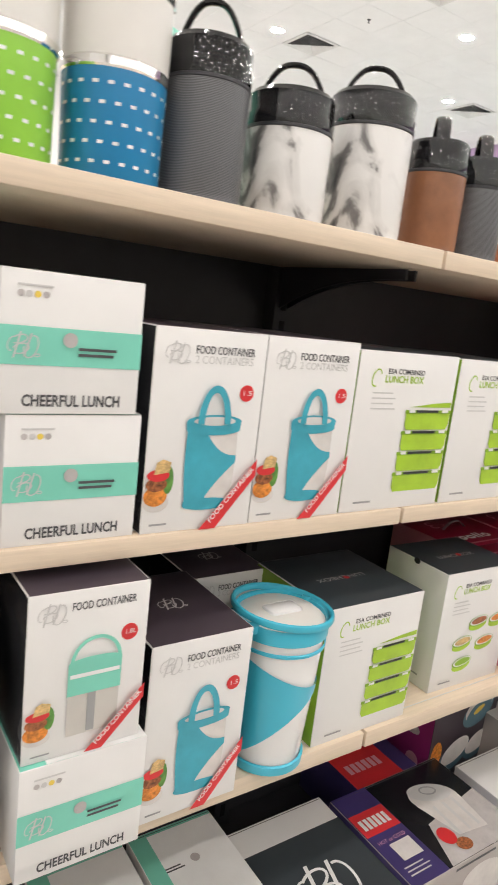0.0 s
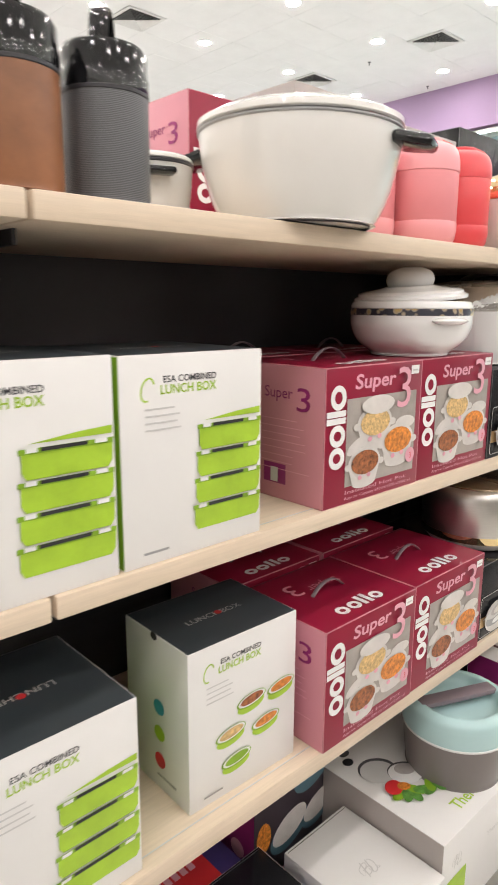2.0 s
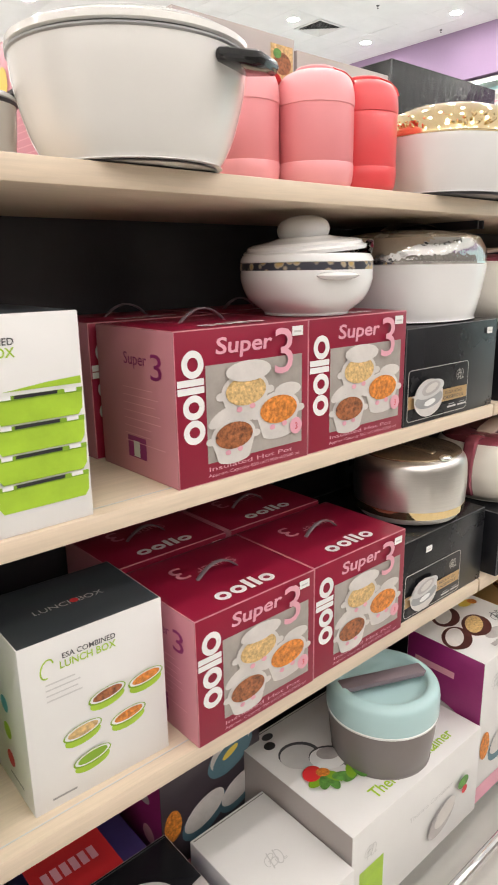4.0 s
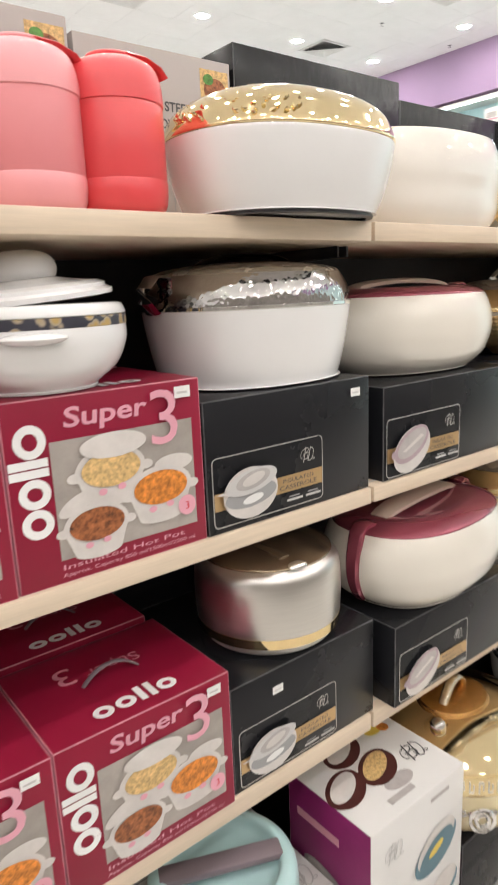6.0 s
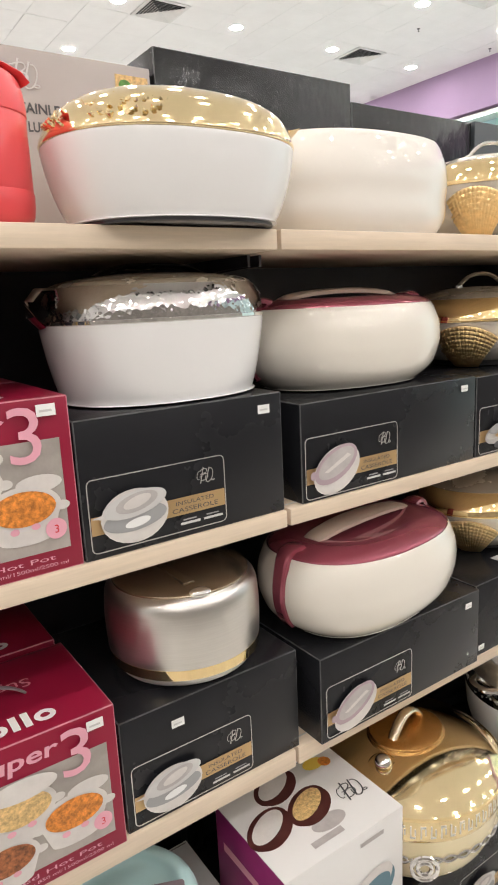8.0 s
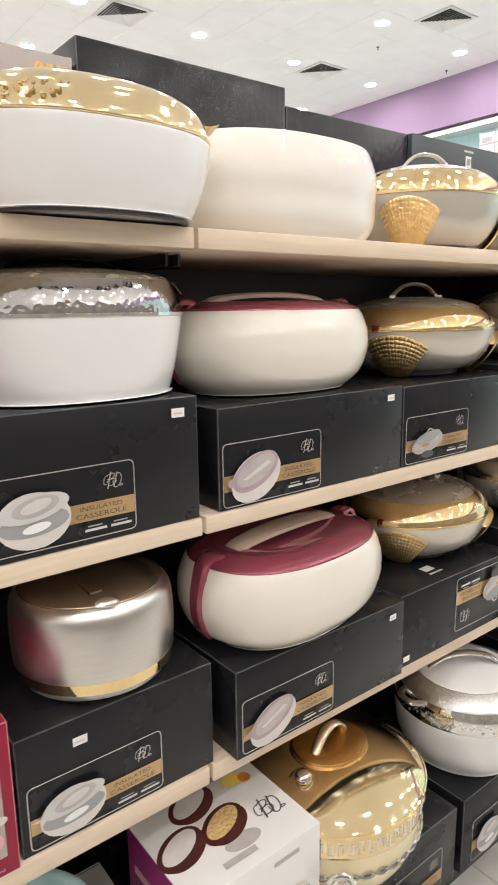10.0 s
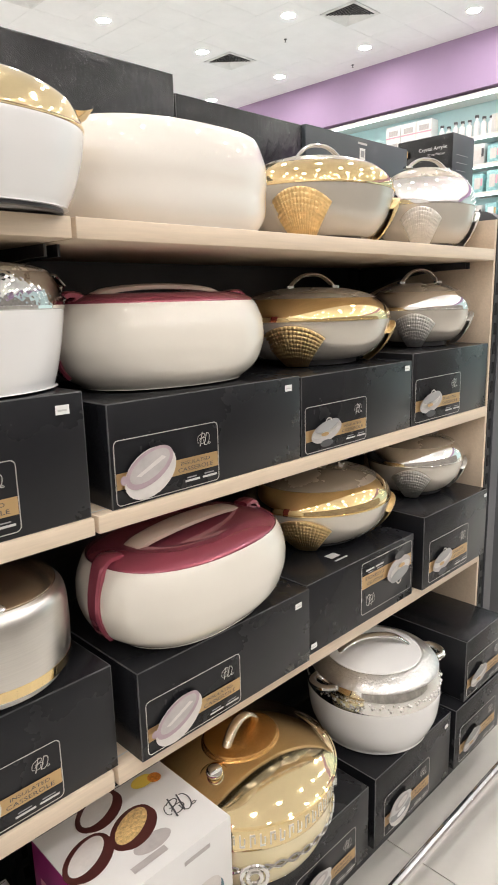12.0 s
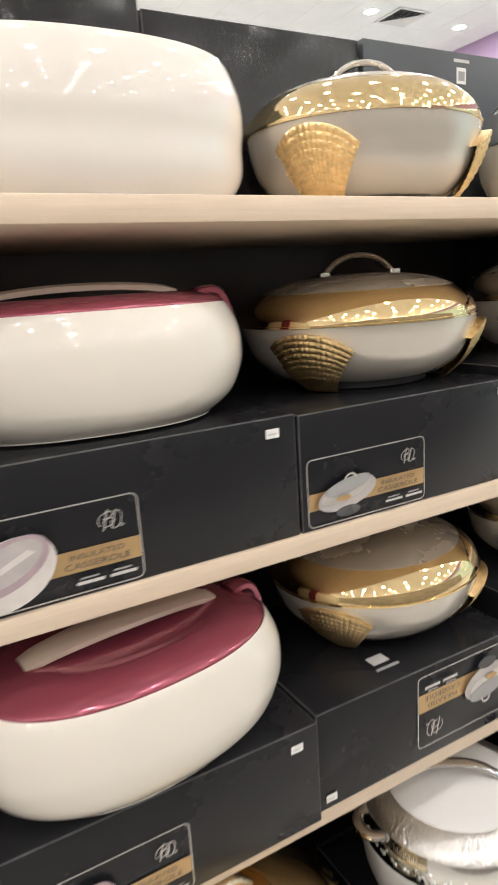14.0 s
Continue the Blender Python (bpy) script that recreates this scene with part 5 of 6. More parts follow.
ob.matrix_basis = stand(0.675, 0.92, 0.58, DECK, d)


# ---- flasks on the top shelf ----
def flask(x, y, r, z_body, z_cap, z_top, skin, label, handle="loop", dots=False):
    hb, hc, ht = z_body - Z1, z_cap - Z1, z_top - Z1
    ob = part("flask", lathe(soft([(0.0, 0.0), (r * 0.9, 0.0), (r * 0.985, 0.004)], 2) + [(r, 0.01), (r, hb - 0.003), (r * 0.99, hb)], 48), skin, at=pose(x, y, Z1))
    tagged(ob, label, "flask", "food flasks on the top shelf")
    cap = part("cap", lathe([(r * 0.985, hb + 0.0005), (r * 1.015, hb + 0.002), (r * 1.02, hb + (hc - hb) * 0.35), (r * 0.99, hb + (hc - hb) * 0.42), (r * 0.985, hc - 0.006), (r * 0.9, hc), (0.0, hc + 0.002)], 48), "black_plastic", ob, "glossy black screw cap")
    part("collar", lathe([(r * 1.002, hb - 0.002), (r * 1.02, hb - 0.001), (r * 1.02, hb + 0.002), (r * 1.0, hb + 0.003)], 48), "dark_rim", ob)
    if handle == "loop":
        pts = [(px, 0, pz) for px, _, pz in arch(-r * 0.78, r * 0.78, hc - 0.012, ht - hc + 0.010, 16, power=2.6)]
        part("loop_handle", tube([Matrix.Rotation(radians(-38), 3, "Z") @ Vector(q) for q in pts], 0.006, 0.0035, seg=10), "black_plastic", ob, "black carry loop")
    else:
        pts = [(px, 0, pz) for px, _, pz in arch(-r * 0.7, r * 0.7, hc - 0.012, ht - hc + 0.010, 16, power=2.6)]
        part("loop_handle", tube([Matrix.Rotation(radians(50), 3, "Z") @ Vector(q) for q in pts], 0.010, 0.003, seg=10), "black_plastic", ob, "black carry loop")
    return ob


flask(0.404, 0.716, 0.0505, 1.510, 1.556, 1.603, "woven", "dark grey woven-look food flask with black cap")
flask(0.531, 0.722, 0.0565, 1.488, 1.534, 1.574, "marble", "white marble-patterned food flask with black cap")
flask(0.672, 0.726, 0.0600, 1.523, 1.570, 1.610, "marble", "tall white marble-patterned food flask with black cap")
flask(0.800, 0.712, 0.0465, 1.491, 1.536, 1.574, "brown", "copper brown food flask with black cap", "side")
flask(0.903, 0.713, 0.0450, 1.488, 1.533, 1.572, "woven", "slim dark grey ribbed food flask with black cap", "side")


def dotted_flask(x, y, r, skin, label):
    ob = part("flask", lathe([(0.0, 0.0), (r * 0.95, 0.0), (r, 0.006), (r * 1.03, 0.105), (r * 1.03, 0.108)], 48), skin, at=pose(x, y, Z1))
    tagged(ob, label, "flask", "dotted food flasks")
    part("steel_ring", lathe([(r * 1.035, 0.106), (r * 1.065, 0.108), (r * 1.065, 0.116), (r * 1.035, 0.118)], 48), "silver", ob, "polished steel ring")
    part("upper_body", lathe([(r * 1.035, 0.117), (r * 1.045, 0.125), (r * 1.05, 0.185), (r * 1.0, 0.187)], 48), "white_matt", ob, "white upper body")
    part("lid_ring", lathe([(r * 1.05, 0.186), (r * 1.085, 0.188), (r * 1.085, 0.197), (r * 1.04, 0.199)], 48), "silver", ob)
    part("lid", lathe([(r * 1.04, 0.198), (r * 1.05, 0.21), (r * 1.0, 0.235), (r * 0.7, 0.246), (0.0, 0.248)], 48), "white_matt", ob, "white lid")
    bm = bmesh.new()
    for row in range(5):
        for k in range(22):
            a = 2 * math.pi * (k + 0.5 * (row % 2)) / 22
            z = 0.014 + row * 0.019
            rr = r * (1 + 0.03 * z / 0.105) + 0.0006
            vs = [bm.verts.new((rr * math.cos(a + da), rr * math.sin(a + da), z + dz)) for da, dz in ((-0.055, 0), (0.055, 0), (0.055, 0.0034), (-0.055, 0.0034))]
            bm.faces.new(vs)
    part("dash_print", bm, "dot", ob, "small white dashes", smooth=False)


dotted_flask(0.294, 0.722, 0.0545, "deep_blue", "blue and white food flask with small white dashes")
dotted_flask(0.172, 0.722, 0.0545, "lime_skin", "lime and white food flask with small white dashes")
ob = part("mint_flask", lathe([(0, 0), (0.05, 0), (0.055, 0.01), (0.055, 0.2), (0.05, 0.235), (0.02, 0.25), (0, 0.25)], 36), "p_mint", at=pose(0.40, 0.90, Z1))
tagged(ob, "mint green flask standing in the back row", "flask")


def pink_flask(x, y, r, skin, sleeve, label):
    ob = part("flask", lathe([(0.0, 0.0), (r * 0.80, 0.0), (r * 0.90, 0.004), (r * 0.965, 0.012), (r * 0.995, 0.024), (r * 1.0, 0.036), (r * 0.985, 0.038)], 44), skin, at=pose(x, y, Z1))
    tagged(ob, label, "flask", "bullet-shaped food flasks")
    part("sleeve", lathe([(r * 0.975, 0.037), (r * 0.985, 0.0385), (r * 0.985, 0.1155), (r * 0.975, 0.117)], 44), sleeve, ob, "slightly darker sleeve")
    part("lid", lathe([(r * 0.975, 0.117), (r * 1.0, 0.118)] + soft([(r * 1.0, 0.125), (r * 0.97, 0.142), (r * 0.86, 0.157), (r * 0.62, 0.165), (r * 0.5, 0.166), (r * 0.5, 0.170), (r * 0.42, 0.172), (0.0, 0.172)], 4), 44), skin, ob, "rounded lid")
    part("strap", tube([(r * 0.1, -r * 0.3, 0.170), (r * 0.55, -r * 0.32, 0.168), (r * 0.86, -r * 0.3, 0.161), (r * 1.0, -r * 0.28, 0.152)], 0.012, 0.003, seg=8), "red" if skin == "pink" else skin, ob)
    return ob


pink_flask(1.437, 0.790, 0.057, "pink", "pink_sleeve", "pink food flask with rose sleeve and rounded lid")
pink_flask(1.540, 0.738, 0.060, "pink", "pink_sleeve", "pink food flask with rose sleeve and rounded lid")
pink_flask(1.642, 0.729, 0.056, "red", "red", "coral red food flask with rounded lid")
ob = part("small_pot", lathe(soft([(0, 0), (0.046, 0), (0.050, 0.005), (0.055, 0.045), (0.058, 0.080)], 4), 40), "off_white", at=pose(1.06, 0.86, Z1))
tagged(ob, "small off-white lidded pot beside the crimson carton", "pot")
part("rim_seal", lathe([(0.0575, 0.080), (0.0595, 0.081), (0.0595, 0.084), (0.0575, 0.085)], 40), "dark_rim", ob, "thin dark rim")
part("lid", lathe(soft([(0.0575, 0.085), (0.0590, 0.087), (0.054, 0.093), (0.03, 0.097), (0, 0.098)], 4), 40), "off_white", ob, "low off-white lid")
for ang in (-115, 65):
    bm = box(0.052, -0.022, 0.062, 0.078, 0.022, 0.071, 0.004)
    bmesh.ops.rotate(bm, verts=bm.verts, cent=(0, 0, 0), matrix=Matrix.Rotation(radians(ang), 3, "Z"))
    part("side_handle", bm, "black_plastic", ob, "black plastic grip")


# ---- casseroles ----
def loop_handle(ob, ang, rad, z, size, material, name="side_handle", drop=0.02, thick=0.006):
    c, s = math.cos(ang), math.sin(ang)
    t = Vector((-s, c, 0))
    o = Vector((c, s, 0))
    pts = []
    for k in range(13):
        u = -1 + 2 * k / 12
        pts.append(o * (rad + size * (1 - u * u) ** 0.5 * 0.9 - 0.006) + t * (u * size) + Vector((0, 0, z - drop * (1 - u * u))))
    return part(name, tube(pts, thick, thick * 0.8, seg=10), material, ob)


def big_white():
    r, h = 0.136, 0.128
    ob = part("casserole", lathe(soft([(0.0, 0.002), (r * 0.70, 0.002), (r * 0.76, 0.006), (r * 0.86, 0.03), (r * 0.94, 0.065), (r * 0.985, 0.095), (r * 0.995, h - 0.012)], 5), 72), "off_white", at=pose(1.200, 0.712, Z1))
    tagged(ob, "large glossy off-white casserole with black side handles", "casserole")
    part("rim_seal", lathe([(r * 0.99, h - 0.013), (r * 1.012, h - 0.011), (r * 1.012, h - 0.009), (r * 0.99, h - 0.008)], 72), "p_grey", ob, "thin grey rim")
    part("lid", lathe([(r * 0.99, h - 0.007), (r * 1.015, h - 0.005), (r * 1.01, h + 0.002), (r * 0.9, h + 0.010), (r * 0.5, h + 0.014), (0, h + 0.015)], 72), "off_white", ob, "low off-white lid")
    part("foot", lathe([(r * 0.70, 0.0), (r * 0.715, 0.0005), (r * 0.71, 0.003), (r * 0.69, 0.004)], 56), "dark_rim", ob)
    for ang, name in ((radians(-67), 1), (radians(113), 2)):
        c, s = math.cos(ang), math.sin(ang)
        bm = bmesh.new()
        cube(bm, r * 0.95, -0.036, h - 0.034, r * 1.02 + 0.040, 0.036, h - 0.018, 0.007)
        for v in bm.verts:
            if v.co.x > r * 1.05:
                v.co.y *= 0.72
                v.co.z -= 0.006
        bmesh.ops.rotate(bm, verts=bm.verts, cent=(0, 0, 0), matrix=Matrix.Rotation(ang, 3, "Z"))
        part("side_handle", bm, "black_plastic", ob, "black plastic grip")


big_white()


def gold_lidded():
    a, q = 0.160, 0.8
    ob = part("casserole", lathe(soft([(0.0, 0.004), (0.76, 0.004), (0.83, 0.008), (0.90, 0.03), (0.96, 0.060), (0.99, 0.086), (0.99, 0.092)], 5), 80, a, a * q, 2.3), "white", at=pose(1.868, 0.700, Z1))
    tagged(ob, "white oval casserole with polished gold dome lid", "casserole")
    part("foot", lathe([(0.74, 0.0), (0.80, 0.0005), (0.80, 0.006), (0.7, 0.006)], 72, a, a * q, 2.3), "dark_rim", ob)
    part("lid", lathe(soft([(0.985, 0.092), (1.0, 0.095), (0.975, 0.106), (0.90, 0.125), (0.72, 0.141), (0.45, 0.150), (0.0, 0.153)], 5), 80, a, a * q, 2.3), "pale_gold", ob, "polished gold dome")
    bm = bmesh.new()
    for k in range(15):
        u = k / 14
        wdt = 0.030 + 0.026 * u ** 1.5
        mid = 0.143 - 0.026 * math.sin(u * math.pi * 0.55) + 0.005 * u ** 4
        ring = [bm.verts.new((a * (0.66 + 0.41 * u - 0.04 * abs(q2) * u), wdt * q2, mid + 0.004 * abs(q2) ** 1.6 - dz)) for q2, dz in ((-1, 0.0), (-0.5, 0.0), (0, 0.0), (0.5, 0.0), (1, 0.0), (0.6, 0.006), (0, 0.006), (-0.6, 0.006))]
        if k:
            for i in range(8):
                bm.faces.new((last[i], last[(i + 1) % 8], ring[(i + 1) % 8], ring[i]))
        last = ring
    bm.faces.new(last)
    bmesh.ops.recalc_face_normals(bm, faces=bm.faces)
    part("lid_grip", bm, "pale_gold", ob, "flared gold grip")
    bm = bmesh.new()
    leaf = random.Random(21)
    for k in range(150):
        t = math.pi * leaf.uniform(0.93, 1.36)
        rr = leaf.uniform(0.62, 0.985)
        z = 0.093 + 0.058 * (1 - rr ** 2.6) ** 0.62
        c, sn = math.cos(t), math.sin(t)
        kk = (abs(c) ** 2.3 + abs(sn) ** 2.3) ** (-1 / 2.3)
        bmesh.ops.create_icosphere(bm, subdivisions=1, radius=1.0, matrix=pose(a * rr * c * kk, a * q * rr * sn * kk, z, 0, 40 * c, math.degrees(t) + leaf.uniform(-60, 60)) @ Matrix.Diagonal((0.0085, 0.0036, 0.0032, 1)))
    part("lid_relief", bm, "pale_gold", ob, "embossed gold leaf relief")


gold_lidded()


def cream_oval(x, y, z, a, h, shade, lid=True, q=0.7, label="", turn=0.0, base=0.74):
    mid = 0.5 + 0.5 * base
    ob = part("casserole", lathe(soft([(0.0, 0.002), (base - 0.06, 0.002), (base + 0.03, 0.005), (mid + 0.045, h * 0.2), (0.985, h * 0.42), (1.0, h * 0.58), (0.988, h * 0.76), (0.94, h * 0.93), (0.905, h)], 5), 88, a, a * q, 2.35), shade, at=pose(x, y, z, 0, 0, turn))
    tagged(ob, label, "casserole", "cream oval casseroles")
    e = h if lid else h - 0.012
    lidp = part("lid", lathe(soft([(0.90, e - 0.001), (0.89, e + 0.003), (0.82, e + 0.009), (0.70, e + 0.014), (0.58, e + 0.0145), (0.46, e + 0.012), (0.3, e + 0.011), (0.0, e + 0.011)], 4), 80, a, a * q, 2.35), "maroon", ob, "maroon lacquered lid")
    if not lid:
        return ob
    bm = bmesh.new()
    n = 16
    lo, hi = [], []
    for k in range(n + 1):
        u = -1 + 2 * k / n
        zz = h + 0.014 + 0.013 * (1 - u * u) ** 0.6
        wd = 0.024 * (1 - 0.25 * u * u)
        hi.append([bm.verts.new((u * a * 0.62, s * wd, zz + (0 if abs(s) > 0.9 else 0.003))) for s in (-1, -0.5, 0.5, 1)])
        lo.append([bm.verts.new((u * a * 0.62, s * wd, zz - 0.006)) for s in (-1, -0.5, 0.5, 1)])
    for k in range(n):
        for i in range(3):
            bm.faces.new((hi[k][i], hi[k + 1][i], hi[k + 1][i + 1], hi[k][i + 1]))
            bm.faces.new((lo[k][i], lo[k][i + 1], lo[k + 1][i + 1], lo[k + 1][i]))
        bm.faces.new((hi[k][0], lo[k][0], lo[k + 1][0], hi[k + 1][0]))
        bm.faces.new((hi[k][3], hi[k + 1][3], lo[k + 1][3], lo[k][3]))
    bm.faces.new([*hi[0], *lo[0][::-1]])
    bm.faces.new([*hi[n][::-1], *lo[n]])
    bmesh.ops.recalc_face_normals(bm, faces=bm.faces)
    part("grip_bar", bm, "handle_beige", lidp, "beige grip bar")
    for sgn in (-1, 1):
        pts = [(sgn * a * kx, 0, zz) for kx, zz in ((0.76, h + 0.010), (0.86, h + 0.013), (0.93, h + 0.004), (0.972, h * 0.86), (1.0, h * 0.66), (0.994, h * 0.46), (0.945, h * 0.28), (0.885, h * 0.17))]
        fine = [(sgn * px, pz) for px, pz in soft([(abs(q[0]), q[2]) for q in pts], 3)]
        bm = bmesh.new()
        rows = []
        for k, (px, pz) in enumerate(fine):
            qx, qz = fine[min(k + 1, len(fine) - 1)]
            ox, oz = fine[max(k - 1, 0)]
            n = Vector((-(qz - oz), 0, qx - ox)).normalized() * (-0.005 if sgn < 0 else 0.005)
            wd = 0.016 - 0.006 * k / len(fine)
            c = Vector((px, 0, pz))
            rows.append([bm.verts.new(c + Vector((0, yy, 0)) + n * f) for yy, f in ((-wd, -0.6), (-wd, 0.7), (-wd * 0.7, 1.3), (wd * 0.7, 1.3), (wd, 0.7), (wd, -0.6))])
        for ra, rb in zip(rows, rows[1:]):
            for i in range(6):
                bm.faces.new((ra[i], ra[(i + 1) % 6], rb[(i + 1) % 6], rb[i]))
        bm.faces.new(rows[0])
        bm.faces.new(rows[-1][::-1])
        bmesh.ops.recalc_face_normals(bm, faces=bm.faces)
        part("end_handle", bm, "maroon", ob, "maroon end handle running down the side")
    return ob


cream_oval(2.2525, 0.801, Z1, 0.1945, 0.149, "ivory", lid=False, base=0.86, label="large glossy ivory oval casserole seen from below")
cream_oval(2.231, 0.795, Z2 + 0.1535, 0.190, 0.133, "cream", label="glossy cream oval casserole with maroon lid, on a black carton", turn=-5)
cream_oval(2.225, 0.744, Z3 + 0.1515, 0.203, 0.141, "cream", label="glossy cream oval casserole with maroon lid, on a black carton", turn=7)


def shell(ob, ang, rad_fn, z0, z1, material, half):
    """A ribbed scallop standing out from the body at the angle ang."""
    bm = bmesh.new()
    nu, nv = 65, 40
    grid = []
    for j in range(nv + 1):
        v = j / nv
        row = []
        for i in range(nu):
            u = -1 + 2 * i / (nu - 1)
            top = z0 + (z1 - z0) * (1 - 0.30 * u * u)
            z = z0 + (top - z0) * v
            w = half * (0.46 + 0.54 * v)
            rib = 0.0018 * abs(math.cos(u * math.pi * 8.5)) * (0.5 + 0.5 * v)
            beads = 0.0016 * abs(math.sin(v * math.pi * 10)) * (v > 0.2)
            r = rad_fn(z) + 0.004 + 0.010 * (1 - u * u) * (0.5 + 0.5 * v) + rib + beads
            a = ang + u * w / 0.13
            row.append(bm.verts.new((r * math.cos(a), r * math.sin(a), z)))
        grid.append(row)
    back = []
    for j in (0, nv):
        back.append([bm.verts.new((v.co.x * 0.93, v.co.y * 0.93, v.co.z)) for v in grid[j]])
    for j in range(nv):
        for i in range(nu - 1):
            bm.faces.new((grid[j][i], grid[j][i + 1], grid[j + 1][i + 1], grid[j + 1][i]))
    for i in range(nu - 1):
        bm.faces.new((grid[nv][i], grid[nv][i + 1], back[1][i + 1], back[1][i]))
        bm.faces.new((grid[0][i + 1], grid[0][i], back[0][i], back[0][i + 1]))
    return part("shell_foot", bm, material, ob, "ribbed scallop-shell foot")


def shell_casserole(x, y, z, a, body, lid, total, metal, relief, turn=0.0, label=""):
    q = 0.9
    ob = part("casserole", lathe(soft([(0.0, 0.012), (0.58, 0.011), (0.74, 0.017), (0.905, body * 0.45), (0.98, body * 0.78), (1.0, body * 0.97)], 5), 72, a, a * q), "pearl", at=pose(x, y, z, 0, 0, turn))
    tagged(ob, label, "casserole", "shell-footed casseroles")
    part("foot_ring", lathe([(0.52, 0.0), (0.58, 0.001), (0.58, 0.014), (0.5, 0.014)], 48, a, a * q), "dark_rim", ob)
    part("seam", lathe([(0.995, body * 0.97), (1.012, body * 0.975), (1.012, body * 1.0), (0.99, body * 1.01)], 72, a, a * q), metal, ob)
    dome = [(math.cos(radians(t)) ** 0.8, body * 1.005 + (lid - body) * math.sin(radians(t))) for t in range(0, 91, 5)]
    dome[-1] = (0.0, dome[-1][1])
    part("lid_band", lathe(dome[:9], 72, a, a * q), metal, ob, "polished metal lid band")
    part("lid_top", lathe([(dome[8][0], dome[8][1] - 0.001)] + [(r, zz + 0.0006) for r, zz in dome[8:]], 72, a, a * q), "taupe", ob, "taupe lacquered lid")
    pts = [(px, 0, pz) for px, _, pz in arch(-0.050, 0.056, lid - 0.001, total - lid, 14, power=2.4)]
    hd = part("lid_handle", tube([Matrix.Rotation(radians(-25), 3, "Z") @ Vector(p) for p in pts], 0.0078, 0.0042, seg=10), "silver", ob, "arched silver handle")
    bm = lathe([(0, lid - 0.002), (0.011, lid - 0.001), (0.011, lid + 0.004), (0, lid + 0.005)], 14, centre=(-0.045, 0.021))
    lathe([(0, lid - 0.002), (0.011, lid - 0.001), (0.011, lid + 0.004), (0, lid + 0.005)], 14, centre=(0.051, -0.024), bm=bm)
    part("handle_mount", bm, "silver", ob)

    def rad(zz):
        t = max(0.0, min(1.0, zz / (body * 0.97)))
        return a * 0.935 * (0.70 + 0.30 * math.sin(t * math.pi / 2) ** 0.8)
    for ang in (207, 322, 82):
        shell(ob, radians(ang), rad, 0.001, body * 0.90, relief, 0.051)
    return ob


for x, y, z, a, body, lid, total, metal, relief, lab in (
    (2.674, 0.816, Z1, 0.170, 0.106, 0.170, 0.200, "gold", "gold_relief", "pearl grey oval casserole with gold lid band and scallop feet"),
    (3.050, 0.785, Z1, 0.130, 0.100, 0.190, 0.214, "silver", "silver_relief", "pearl grey oval casserole with silver lid band and scallop feet"),
    (2.664, 0.826, Z2 + 0.1505, 0.182, 0.094, 0.158, 0.186, "gold", "gold_relief", "pearl grey casserole with gold band, on a black carton"),
    (3.035, 0.785, Z2 + 0.1645, 0.134, 0.090, 0.152, 0.184, "silver", "silver_relief", "pearl grey casserole with silver band, on a black carton"),
    (2.678, 0.818, Z3 + 0.1515, 0.176, 0.094, 0.158, 0.186, "gold", "gold_relief", "pearl grey casserole with gold band, under the shelf"),
    (3.042, 0.785, Z3 + 0.1835, 0.132, 0.090, 0.150, 0.180, "silver", "silver_relief", "pearl grey casserole with silver band, under the shelf"),
):
    shell_casserole(x, y, z, a, body, lid, total, metal, relief, label=lab)


def knob_casserole():
    r = 0.105
    ob = part("casserole", lathe(soft([(0.0, 0.004), (r * 0.60, 0.002), (r * 0.66, 0.005), (r * 0.88, 0.024), (r * 0.99, 0.050), (r * 0.995, 0.068)], 5), 64), "white", at=pose(1.520, 0.735, Z2 + 0.2085))
    tagged(ob, "white casserole with ornamental band and tilted knob lid", "casserole")
    part("foot", lathe([(r * 0.58, 0.0), (r * 0.64, 0.0), (r * 0.65, 0.004), (r * 0.6, 0.006)], 48), "white", ob)
    part("ornament_band", lathe([(r * 0.992, 0.068), (r * 1.0, 0.0685), (r * 0.997, 0.078), (r * 0.988, 0.079)], 64), "ornament", ob, "dark band with gold ornament")
    part("rim", lathe(soft([(r * 0.985, 0.079), (r * 1.0, 0.081), (r * 0.965, 0.090), (r * 0.90, 0.092)], 4), 64), "white", ob)
    tilt = pose(0.004, 0, 0.004, 0, -5, 0)
    lid = part("lid", lathe([(r * 0.80, 0.090), (r * 0.92, 0.092), (r * 0.925, 0.097), (r * 0.86, 0.100), (r * 0.855, 0.104)] + soft([(r * 0.78, 0.107), (r * 0.52, 0.111), (r * 0.36, 0.115), (r * 0.26, 0.116)], 4), 64), "white", ob, "stepped white lid", at=tilt)
    part("knob", lathe(soft([(r * 0.26, 0.112), (r * 0.36, 0.115), (r * 0.39, 0.126), (r * 0.33, 0.138), (r * 0.17, 0.145), (0.0, 0.1465)], 4), 40), "p_lgrey", lid, "round grey knob")
    for ang in (radians(-110), radians(70)):
        bm = lathe(soft([(0.0, -0.006), (0.6, -0.006), (1.0, 0.0), (0.6, 0.005), (0.0, 0.005)], 3), 24, 0.02, 0.034, centre=(r * 1.0, 0))
        bmesh.ops.rotate(bm, verts=bm.verts, cent=(0, 0, 0), matrix=Matrix.Rotation(ang, 3, "Z"))
        bmesh.ops.translate(bm, verts=bm.verts, vec=(0, 0, 0.060))
        part("side_handle", bm, "white", ob, "white lug handle")


knob_casserole()


